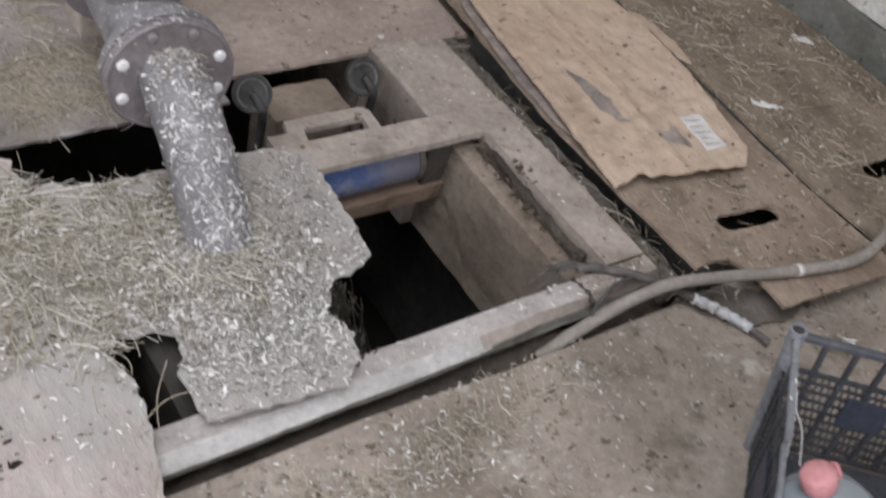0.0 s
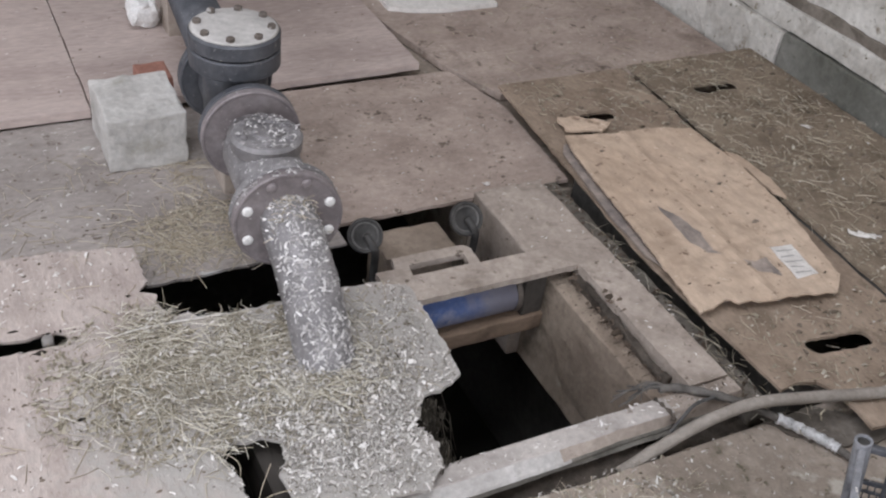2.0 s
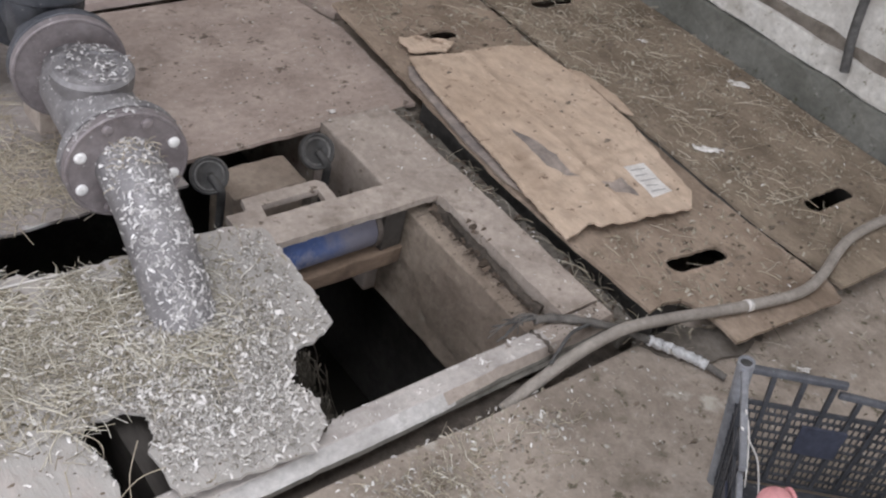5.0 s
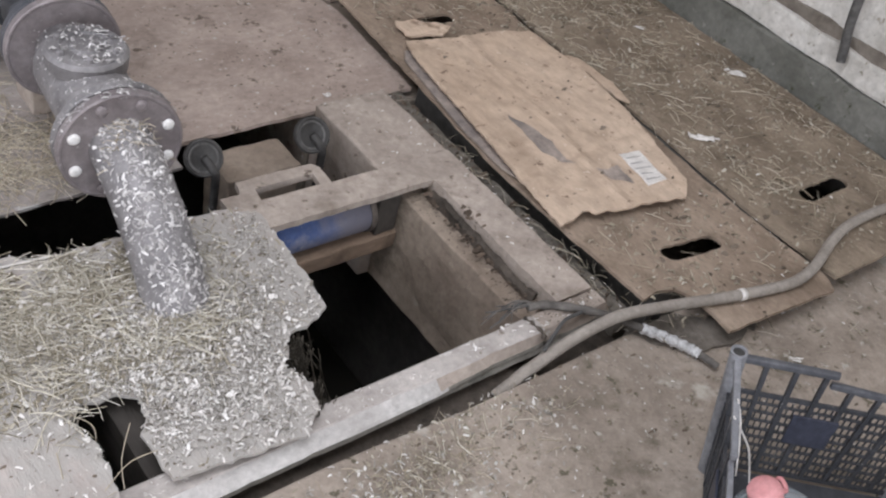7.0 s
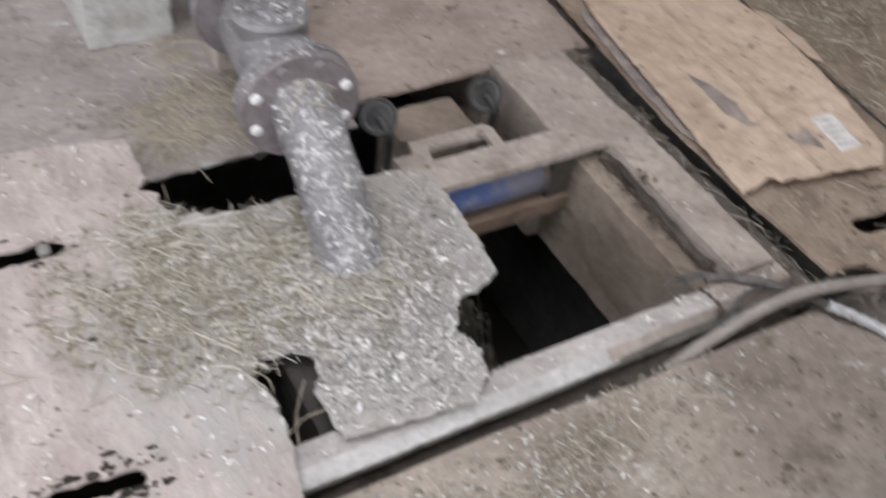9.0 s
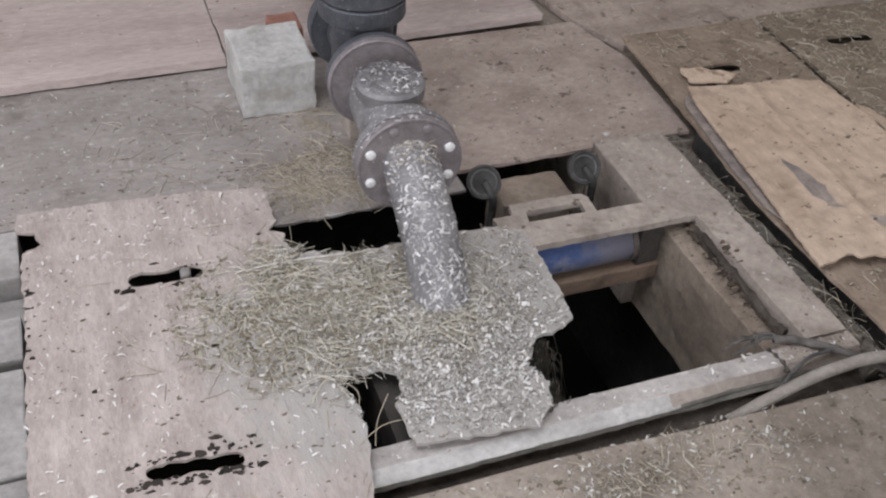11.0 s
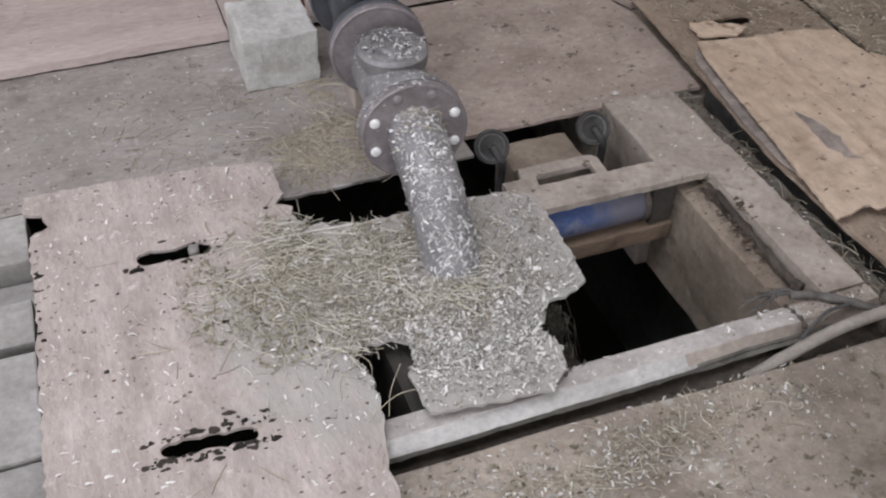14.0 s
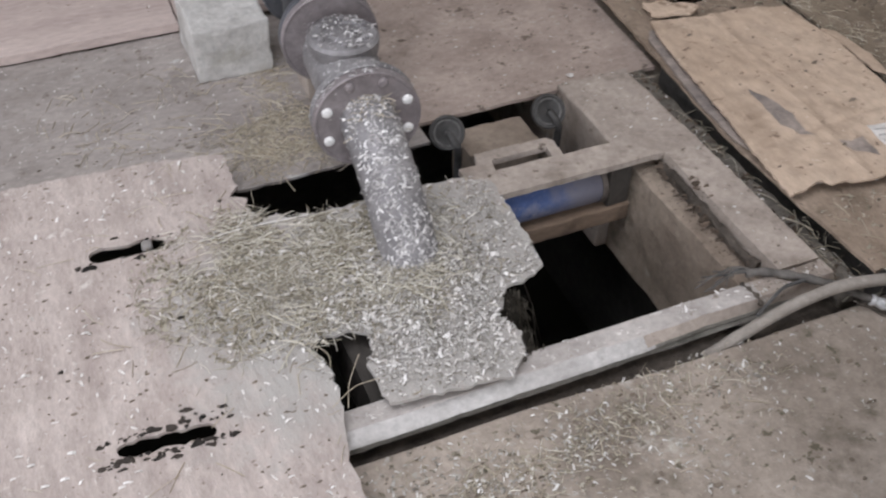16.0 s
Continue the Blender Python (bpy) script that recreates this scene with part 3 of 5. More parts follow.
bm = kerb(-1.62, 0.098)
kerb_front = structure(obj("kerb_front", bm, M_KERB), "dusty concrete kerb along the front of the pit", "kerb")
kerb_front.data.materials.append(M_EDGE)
kerb_front.data.materials.append(M_MOSS_SHADE)
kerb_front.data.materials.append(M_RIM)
bm = rough_box(-1.6, 0.098, -0.535, -0.463, -0.32, -0.066, 0.004, 0.025, 0.007, 71)
structure(obj("trim_joint_mud", bm, M_SILT), "dark damp mud in the joint before the kerb", "dirt")
bm = rough_box(0.001, 0.096, -0.419, 0.079, -0.33, -0.017, 0.003, 0.03, 0.002, 8)
structure(obj("kerb_side", bm, M_RIM), "dusty concrete rim along the side of the pit", "kerb")
bm = rough_box(-0.063, -0.001, -0.419, 0.085, -0.33, -0.045, 0.004, 0.025, 0.003, 9)
structure(obj("pit_ledge", bm, M_PIT), "sunken crumbly concrete ledge inside the rim", "ledge")
bm = rough_box(-0.017, -0.0005, -0.37, -0.004, -0.06, -0.022, 0.004, 0.011, 0.009, 61)
structure(obj("trim_ledge_dirt", bm, M_SILT), "crumbled brown dirt in the corner of the ledge", "dirt")
bm = rough_box(-0.095, 0.098, 0.082, 0.345, -0.33, -0.002, 0.006, 0.03, 0.0025, 10)
structure(obj("slab_corner", bm, M_RIM), "dusty concrete slab at the back corner of the pit", "slab")
bm = plate(ragged([(-0.46, 0.004), (-0.002, 0.0), (0.0, -0.12), (-0.002, -0.417), (0.097, -0.417), (0.099, -0.2), (0.097, 0.08), (-0.218, 0.08), (-0.214, 0.135), (-0.226, 0.152), (-0.405, 0.156), (-0.415, 0.118), (-0.46, 0.118)],
                  0.016, 0.0016, random.Random(3)), -0.016, 0.0, holes=[[(-0.385, 0.085), (-0.245, 0.083), (-0.24, 0.122), (-0.378, 0.122)]],
           warp=lambda x, y: 0.0018 * noise.noise(Vector((x * 16, y * 16, 2))), cut=0.03)
structure(obj("lip_back", bm, M_RIM), "dusty concrete lip round the pit with a rectangular hand hole", "ledge")
bm = rough_box(-0.46, -0.064, 0.012, 0.08, -0.185, -0.14, 0.004, 0.03, 0.003, 12)
structure(obj("pit_beam", bm, M_BEAM), "brown dirty beam across the pit", "beam")
# the pier's dark colour stands in for the shade of this corner
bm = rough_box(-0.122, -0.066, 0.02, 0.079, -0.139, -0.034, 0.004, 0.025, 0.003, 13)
structure(obj("pit_pier", bm, M_JOIST), "small concrete pier under the lip, coloured dark for corner shade", "pier")
structure(obj("trim_crack", tube(spline([(-0.094, -0.421, 0.0), (-0.089, -0.439, -0.0005), (-0.084, -0.463, -0.0015), (-0.082, -0.478, -0.012)], 8), lambda s: 0.004 + 0.0022 * math.sin(s * 23), 6), M_SILT), "dirt-filled crack across the kerb", "crack")
bm = plate(ragged([(0.11, -0.53), (0.25, -0.535), (0.335, -0.60), (0.40, -0.64), (0.32, -0.655), (0.225, -0.64), (0.165, -0.59)], 0.015, 0.008, random.Random(12)), -0.06, -0.0345)
structure(obj("trim_mud_patch", bm, M_MUD), "dark damp mud trodden on the floor", "dirt")
# deep pit: the darkness of the void is put into the near-black colour
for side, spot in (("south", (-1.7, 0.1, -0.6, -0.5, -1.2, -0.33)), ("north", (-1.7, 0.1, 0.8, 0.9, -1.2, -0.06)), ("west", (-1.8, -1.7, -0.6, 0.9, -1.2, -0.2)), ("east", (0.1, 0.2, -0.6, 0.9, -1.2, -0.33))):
    structure(obj("wall_pit_" + side, box(*spot), M_DARK), "wet wall of the deep slurry pit, its shade coloured near-black", "wall")
structure(obj("floor_pit", box(-1.8, 0.2, -0.6, 0.9, -1.3, -1.2), M_DARK), "wet bottom of the deep slurry pit, its shade coloured near-black", "floor")
structure(obj("water", box(-1.7, 0.1, -0.5, 0.8, -1.19, -0.95), M_WATER), "black still slurry at the bottom of the pit", "slurry")

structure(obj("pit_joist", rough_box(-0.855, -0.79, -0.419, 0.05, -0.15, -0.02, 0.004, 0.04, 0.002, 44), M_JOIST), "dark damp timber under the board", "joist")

# slats beside the pale board
slats = thing("floor_slats", "worn grey slats of the floor with dark gaps", "slats", kind="structure")
for y0, y1, z in ((0.245, 0.405, -0.03), (0.118, 0.232, -0.075), (-0.008, 0.112, -0.018), (-0.288, -0.04, -0.012), (-0.47, -0.296, -0.016)):
    part("slat", rough_box(-4.49, -1.462, y0, y1, z - 0.16, z, 0.005, 0.06, 0.003, y0), M_SLAT, slats)

# ---- wooden sheets ----
rng = random.Random(11)
BOARD = [(-1.452, 0.388), (-1.456, 0.325), (-1.42, 0.312), (-1.408, 0.27), (-1.448, 0.245), (-1.45, 0.0), (-1.47, -0.8), (-0.935, -0.8), (-0.934, -0.64), (-0.937, -0.55), (-0.931, -0.51), (-0.911, -0.43),
         (-0.905, -0.345), (-0.925, -0.285), (-0.895, -0.262), (-0.872, -0.272), (-0.845, -0.27), (-0.818, -0.29), (-0.822, -0.33), (-0.845, -0.36), (-0.835, -0.455),
         (-0.72, -0.468), (-0.612, -0.478), (-0.575, -0.44), (-0.56, -0.39), (-0.578, -0.34), (-0.532, -0.275), (-0.498, -0.276), (-0.44, -0.248), (-0.428, -0.12),
         (-0.422, 0.028), (-0.49, 0.066), (-0.715, 0.066), (-0.80, 0.067), (-0.862, 0.077), (-0.875, 0.096), (-0.91, 0.094), (-0.928, 0.135), (-0.922, 0.165), (-0.955, 0.185), (-0.93, 0.215), (-0.935, 0.335), (-1.08, 0.368)]
SLOT_A = slot(-1.255, -1.105, 0.1, 0.038, rng, 0.004, -0.05)
SLOT_B = slot(-1.278, -1.118, -0.388, 0.031, rng, 0.004, -0.08)
board = thing("slotted_board", "large pale weathered wooden board with ragged edges and hand holes", "board")
wave = lambda x, y: 0.0022 * noise.noise(Vector((x * 5, y * 9, 3))) + 0.0009 * noise.noise(Vector((x * 30, y * 14, 7)))
part("panel", plate(ragged(BOARD, 0.013, 0.0038, rng), 0.0185, 0.0255, holes=[SLOT_A, SLOT_B], warp=wave, cut=0.03), M_BOARD, board)


def sheet(name, outline, z0, z1, material, label, holes=(), amp=0.002, seed=0):
    r = random.Random(seed)
    ob = thing(name, label, "wooden sheet", "wooden sheets on the floor")
    bm = plate(ragged(outline, 0.03, amp, r), z0, z1, holes, lambda x, y: 0.0015 * noise.noise(Vector((x * 4, y * 4, seed))), 0.06)
    part("panel", bm, material, ob)
    return ob


sheet("floor_sheet", [(-0.46, 0.348), (0.195, 0.352), (0.222, 0.74), (0.16, 0.995), (-0.45, 0.995)], -0.036, -0.026, M_SHEET, "brown dirty plywood sheet beside the pit", seed=1)
sheet("floor_sheet", [(-2.5, 0.40), (-1.46, 0.41), (-0.935, 0.385), (-0.95, 0.30), (-0.92, 0.268), (-0.65, 0.272), (-0.464, 0.276), (-0.466, 0.985), (-2.5, 0.985)], -0.037, -0.03, M_GREYSHEET,
      "grey-brown dirty plywood sheet under the pipeline", seed=2, amp=0.004)
sheet("floor_sheet", [(-2.6, 0.965), (-0.90, 0.985), (-0.90, 2.3), (-2.6, 2.3)], -0.024, 0.0, M_PINK, "pinkish pale plywood sheet lapped over another", seed=3)
sheet("floor_sheet", [(-0.896, 0.992), (0.07, 1.02), (0.08, 2.3), (-0.896, 2.3)], -0.024, -0.002, M_PINK, "pinkish pale plywood sheet behind the pipeline", seed=4)
sheet("floor_sheet", [(0.17, 1.0), (0.25, 0.82), (1.18, 0.82), (1.18, 2.4), (0.085, 2.4), (0.085, 1.45)], -0.05, -0.028, M_SHEET, "brown straw-strewn sheet by the wall", seed=5)
sheet("floor_sheet", [(0.155, 1.445), (0.24, 1.405), (0.33, 1.385), (0.55, 1.39), (0.62, 2.2), (0.16, 2.25)], -0.027, -0.012, M_LABEL, "whitish flat board lying behind the brown sheets", seed=8)
r5 = random.Random(5)
SLOT_C = [slot(0.305, 0.472, -0.435, 0.046, r5, 0.002, -0.12), slot(0.345, 0.475, 0.556, 0.044, r5, 0.002)]
SLOT_D = [slot(0.812, 0.995, -0.43, 0.048, r5, 0.002), slot(0.812, 0.975, 0.61, 0.05, r5, 0.002)]
sheet("slotted_sheet", [(0.222, 0.80), (0.148, -0.02), (0.15, -0.26), (0.16, -0.505), (0.205, -0.498), (0.25, -0.512), (0.268, -0.544), (0.273, -0.6), (0.266, -0.652), (0.45, -0.665), (0.60, -0.68), (0.622, -0.64),
                        (0.612, -0.4), (0.636, 0.0), (0.67, 0.80)], 0.008, 0.016, M_SLOTTED, "brown soiled sheet with two hand holes and a broken corner",
      SLOT_C, 0.0025, 6)
sheet("slotted_sheet", [(0.694, 0.81), (0.653, 0.0), (0.63, -0.4), (0.640, -0.655), (0.9, -0.665), (1.2, -0.65), (1.205, 0.81)], 0.010, 0.018, M_STREWN,
      "brown straw-strewn sheet with two hand holes by the wall", SLOT_D, 0.0025, 7)
# joists coloured near-black for the shade below the sheets
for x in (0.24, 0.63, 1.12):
    tagged(obj("joist", box(x - 0.03, x + 0.03, -0.5, 0.345, -0.11, 0.0075, 0.003), M_DARK), "timber joist under the sheets, shade put into its colour", "joist", "joists under the sheets")

# ---- cardboard ----
card = thing("cardboard", "flattened soiled brown cardboard box with torn end", "cardboard")
r6 = random.Random(6)
CARD = [(0.24, 0.46), (0.212, 0.385), (0.17, 0.06), (0.122, -0.274), (0.165, -0.272), (0.205, -0.258), (0.22, -0.262), (0.228, -0.278), (0.262, -0.280), (0.275, -0.288), (0.307, -0.290), (0.322, -0.298), (0.36, -0.293), (0.378, -0.302), (0.41, -0.302), (0.43, -0.312), (0.462, -0.312), (0.485, -0.320), (0.545, -0.268),
        (0.612, 0.015), (0.628, 0.2), (0.613, 0.39), (0.5, 0.425), (0.38, 0.435)]
def bend(x, y):
    fold = 0.003 * math.exp(-((x - 0.36 - 0.12 * y) / 0.012) ** 2) - 0.003 * math.exp(-((y + 0.13 - 0.1 * x) / 0.012) ** 2)
    return 0.004 * math.sin(x * 9 + y * 3) + 0.045 * max(0, 0.24 - x) * max(0, y + 0.1) + fold + 0.005 * noise.noise(Vector((x * 6, y * 6, 0))) + 0.003 * noise.noise(Vector((x * 25, y * 25, 4)))


part("top_ply", plate(ragged(CARD, 0.008, 0.0016, r6), 0.036, 0.041, warp=bend, cut=0.012), M_CARD, card)
LOW = [(0.225, 0.44), (0.20, 0.40), (0.158, 0.12), (0.15, -0.05), (0.2, -0.24), (0.5, -0.28), (0.6, 0.0), (0.6, 0.38)]
part("lower_ply", plate(ragged(LOW, 0.03, 0.002, r6), 0.021, 0.025), M_CARD_DARK, card, "darker damp lower layer of the cardboard")
part("flap", plate(ragged([(0.636, 0.27), (0.665, 0.24), (0.675, 0.12), (0.652, 0.03), (0.63, 0.06), (0.64, 0.17)], 0.02, 0.004, r6), 0.03, 0.035), M_CARD, card, "torn strip of cardboard at the edge")
part("damp_patch", plate(ragged([(0.282, 0.095), (0.307, 0.036), (0.318, -0.03), (0.306, -0.07), (0.31, -0.12), (0.285, -0.10), (0.263, -0.056), (0.268, 0.008)], 0.02, 0.004, r6), 0.0415, 0.0422, warp=bend, cut=0.012), M_CARD_DARK, card, "dark worn-through patch")
part("damp_patch", plate(ragged([(0.345, -0.155), (0.37, -0.17), (0.405, -0.165), (0.395, -0.235), (0.372, -0.215), (0.35, -0.2)], 0.02, 0.004, r6), 0.0415, 0.0422, warp=bend, cut=0.012), M_CARD_DARK, card, "dark worn-through patch")
LAB = [(0.443, -0.135), (0.508, -0.14), (0.490, -0.252), (0.425, -0.252)]
lab = part("paper_label", plate(LAB, 0.0415, 0.0427, warp=bend, cut=0.012), M_LABEL, card, "white printed paper label")
for i in range(5):
    y0 = -0.152 - 0.020 * i
    part("print_bar", plate([(0.447 - 0.003 * i, y0), (0.447 - 0.003 * i + 0.048 - 0.01 * (i % 2), y0 - 0.006), (0.447 - 0.003 * i + 0.048 - 0.01 * (i % 2), y0 - 0.009), (0.447 - 0.003 * i, y0 - 0.005)], 0.0429, 0.0434, warp=bend, cut=0.012), M_PRINT, lab)
tagged(obj("cardboard_scrap", plate(ragged([(0.27, 0.55), (0.34, 0.54), (0.40, 0.48), (0.36, 0.455), (0.30, 0.47), (0.26, 0.49)], 0.02, 0.006, r6), 0.020, 0.026,
                                    warp=lambda x, y: 0.012 * noise.noise(Vector((x * 30, y * 30, 2))) + 0.012), M_CARD), "crumpled scrap of cardboard beside the box", "scrap")

# ---- pipeline ----
pipe = thing("pipeline", "flanged grey iron pipeline caked with dust and shavings", "pipe")
AXIS = Vector((0.085, 0.996, 0)).normalized()
C1 = Vector((-0.663, 0.118, 0.187))


def along(d, up=0.0):
    """A pose whose z runs along the pipeline, d metres behind the front flange."""
    q = AXIS.to_track_quat("Z", "Y").to_matrix().to_4x4()
    return Matrix.Translation(C1 + AXIS * d + Vector((0, 0, up))) @ q


def flange(d, r, thick, material, name="flange"):
    ob = part(name, lathe([(0.06, 0.0), (r - 0.008, 0.0), (r - 0.006, -0.002), (r - 0.002, -0.002), (r, 0.001), (r, thick - 0.004), (r - 0.004, thick)], along(d), 56), material, pipe, smooth=False)
    return ob


BEND = [C1 + Vector((-0.0, 0.01, 0)), C1 + Vector((-0.004, -0.04, -0.004)), C1 + Vector((-0.006, -0.105, -0.035)), C1 + Vector((-0.006, -0.165, -0.085)), C1 + Vector((-0.005, -0.21, -0.14)),
        C1 + Vector((-0.004, -0.245, -0.195)), C1 + Vector((-0.004, -0.26, -0.30))]
PIPE_R = 0.058
BEND_PTS = spline(BEND, 8)
part("bend", tube(BEND_PTS, PIPE_R, 40), M_IRON, pipe, "dust-caked bent pipe dipping through the board", True)
f1 = flange(0.0, 0.112, 0.022, M_FLANGE, "front_flange")
flange(0.026, 0.112, 0.02, M_IRON, "back_flange")
face_up = Vector((0, 0, 1))
face_side = AXIS.cross(face_up).normalized()
for k in range(8):
    a = radians(22.5 + 45 * k)
    c = C1 + (face_side * math.cos(a) + face_up * math.sin(a)) * 0.09
    m = Matrix.Translation(c) @ (-AXIS).to_track_quat("Z", "Y").to_matrix().to_4x4()
    part("bolt", lathe([(0.011, -0.004), (0.011, 0.003), (0.0095, 0.005), (0.005, 0.006)], m, 16), M_BOLT if k in (0, 3, 4, 7) else M_FLANGE, f1, "whitish bolt cap" if k in (0, 3, 4, 7) else "", True)
part("valve_body", lathe([(0.056, 0.046), (0.056, 0.075), (0.062, 0.082), (0.073, 0.088), (0.077, 0.10), (0.077, 0.27), (0.072, 0.29), (0.06, 0.30), (0.058, 0.33)], along(0), 40), M_IRON, pipe, "bulging dusty valve body", True)
boss = C1 + AXIS * 0.19
m = Matrix.Translation((boss.x, boss.y, boss.z + 0.058))
part("valve_cap", lathe([(0.074, 0), (0.076, 0.026), (0.07, 0.034), (0.048, 0.036), (0.044, 0.032), (0.03, 0.032), (0.026, 0.038), (0.008, 0.038)], m, 36), M_IRON, pipe, "round ribbed cap on the valve", False)
for k in range(6):
    a = radians(60 * k + 15)
    part("cap_bolt", lathe([(0.007, 0.034), (0.007, 0.042), (0.004, 0.044)], m @ Matrix.Translation((0.055 * math.cos(a), 0.055 * math.sin(a), 0)), 6), M_IRON, pipe)
flange(0.33, 0.112, 0.02, M_FLANGE, "flange")
flange(0.353, 0.112, 0.02, M_TEE, "flange")
part("tee_run", lathe([(0.07, 0.37), (0.07, 0.72)], along(0), 36), M_TEE, pipe, "dark blue-grey tee piece", True)
tee = C1 + AXIS * 0.50
m = Matrix.Translation((tee.x, tee.y, 0))
part("tee_branch", lathe([(0.075, 0.17), (0.075, 0.30)], m, 36), M_TEE, pipe, smooth=True)
part("branch_flange", lathe([(0.1, 0.284), (0.104, 0.288), (0.104, 0.326), (0.1, 0.33)], m, 48), M_TEE, pipe)
top = part("blind_cover", lathe([(0.1, 0.333), (0.104, 0.337), (0.104, 0.366), (0.098, 0.372)], m, 48), M_TEE, pipe, "round bolted cover with caked dust")
part("dust_cake", lathe([(0.1, 0.3725), (0.094, 0.376), (0.05, 0.378)], m, 40), M_TOP, top, "pale caked dust on the cover", True)
for k in range(8):
    a = radians(22.5 + 45 * k)
    part("bolt", lathe([(0.010, 0.37), (0.010, 0.384), (0.006, 0.387)], m @ Matrix.Translation((0.083 * math.cos(a), 0.083 * math.sin(a), 0)), 6), M_RUST, top, "rusty hexagon bolt")
flange(0.60, 0.112, 0.02, M_TEE, "flange")
flange(0.623, 0.112, 0.02, M_TEE, "flange")
part("far_run", lathe([(0.062, 0.64), (0.062, 2.2)], along(0), 30), M_TEE, pipe, smooth=True)
for d in (0.48, 1.3, 1.95):
    c = C1 + AXIS * d
    part("support", rough_box(c.x - 0.05, c.x + 0.05, c.y - 0.05, c.y + 0.05, -0.03, 0.13, 0.004, 0.05, 0.002), M_RIM, pipe, "low concrete support block")

# blue pipe in the pit
blue = thing("blue_pipe", "scuffed blue pipe lying across the pit under the lip", "pipe")
part("run", lathe([(0.05, 0), (0.05, 0.66)], Matrix.Translation((-0.80, 0.064, -0.088)) @ Euler((0, radians(90), 0)).to_matrix().to_4x4(), 32), M_BLUE, blue, smooth=True)
part("end_collar", lathe([(0.053, 0), (0.054, 0.012), (0.05, 0.016)], Matrix.Translation((-0.142, 0.064, -0.088)) @ Euler((0, radians(90), 0)).to_matrix().to_4x4(), 32), M_RUST, blue, "dirty collar at the pipe end")

# roller wheels and slab piece in the gap behind the lip
tagged(obj("slab_piece", rough_box(-0.385, -0.205, 0.215, 0.325, -0.33, -0.055, 0.006, 0.025, 0.004, 21), M_PIT), "broken brown concrete slab piece between the wheels", "slab")


def roller_wheel(x, y, z, lean):
    """A small wheel: rubber tyre, dished disc, and the stem that drops from its hub."""
    e = thing("roller_wheel", "dirty black roller wheel with a dusty dished disc on a stem", "wheel", "roller wheels by the pit")
    to = (Vector((-0.25, -1.0, 0.75))).normalized()
    to.rotate(Matrix.Rotation(radians(lean), 3, "Z"))
    m = Matrix.Translation((x, y, z)) @ to.to_track_quat("Z", "Y").to_matrix().to_4x4()
    tyre = lathe([(0.033, -0.014), (0.038, -0.013), (0.041, -0.008), (0.0415, 0.0), (0.040, 0.007), (0.037, 0.0095), (0.034, 0.007), (0.032, 0.0)], m, 36)
    part("tyre", tyre, M_RUBBER, e, "worn black rubber tyre", True)
    part("disc", lathe([(0.0335, -0.012), (0.0335, 0.0005), (0.03, 0.003), (0.0275, 0.001), (0.025, -0.009), (0.017, -0.0115), (0.009, -0.0115), (0.0085, -0.002), (0.006, 0.0)], m, 32), M_HUB, e, "dusty dished steel disc", True)
    h = m @ Vector((0, 0, 0.004))
    part("stem", tube(spline([h, (x + 0.010, y - 0.024, z - 0.018), (x + 0.020, y - 0.018, z - 0.07), (x + 0.026, y + 0.01, -0.34)], 5), 0.0095, 10), M_RUBBER, e, "blackened bent stem", True)
    return e


roller_wheel(-0.437, 0.235, 0.015, 0)
roller_wheel(-0.19, 0.212, 0.025, 8)
# shelf in the pit's near-black, so the gap's shade is painted in
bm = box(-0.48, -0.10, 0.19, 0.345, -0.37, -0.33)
structure(obj("pit_shelf", bm, M_DARK), "concrete shelf deep in the gap, shade put into its colour", "shelf")

tagged(obj("pebble", rough_box(-1.152, -1.132, 0.088, 0.112, 0.012, 0.034, 0.006, 0.008, 0.003, 52), M_SLAT), "grey pebble stuck in the hand hole of the board", "pebble")

# ---- block, brick, rag ----
block = rough_box(-0.905, -0.715, 0.715, 0.935, -0.03, 0.115, 0.006, 0.02, 0.005, 31)
tagged(obj("building_block", block, M_BLOCK), "pale aerated concrete building block with chipped edges", "block")
tagged(obj("brick_piece", rough_box(-0.775, -0.69, 0.94, 1.04, -0.001, 0.09, 0.006, 0.02, 0.004, 32), M_BRICK), "broken piece of red brick behind the block", "brick")
tagged(obj("white_bag", rough_box(-0.70, -0.61, 1.42, 1.52, -0.002, 0.08, 0.03, 0.02, 0.014, 33), M_BOLT), "crumpled white plastic bag on the floor", "bag")

# ---- hose and rod ----
hose = thing("hose", "dusty beige rubber hose winding over the floor", "hose")
part("tube", tube(spline([(-0.225, -0.516, -0.058), (-0.185, -0.512, -0.05), (-0.154, -0.507, -0.043), (-0.129, -0.507, -0.035), (-0.099, -0.508, -0.02), (-0.069, -0.509, -0.008), (-0.01, -0.511, 0.008), (0.075, -0.523, 0.028), (0.20, -0.556, 0.032), (0.356, -0.597, 0.03),
                          (0.50, -0.625, 0.03), (0.60, -0.615, 0.031), (0.714, -0.58, 0.032), (0.80, -0.562, 0.032), (0.89, -0.557, 0.032), (1.0, -0.565, 0.032), (1.15, -0.60, 0.032), (1.17, -0.8, 0.0), (1.1, -1.2, -0.027)], 8), 0.0122, 14), M_HOSE, hose, smooth=True)
part("joint", tube([(0.352, -0.596, 0.030), (0.366, -0.599, 0.030)], 0.0132, 14), M_LABEL, hose, "whitish joint on the hose", True)
rod = thing("silvery_tube", "dirty silvery metal tube lying across kerb and hose", "tube")
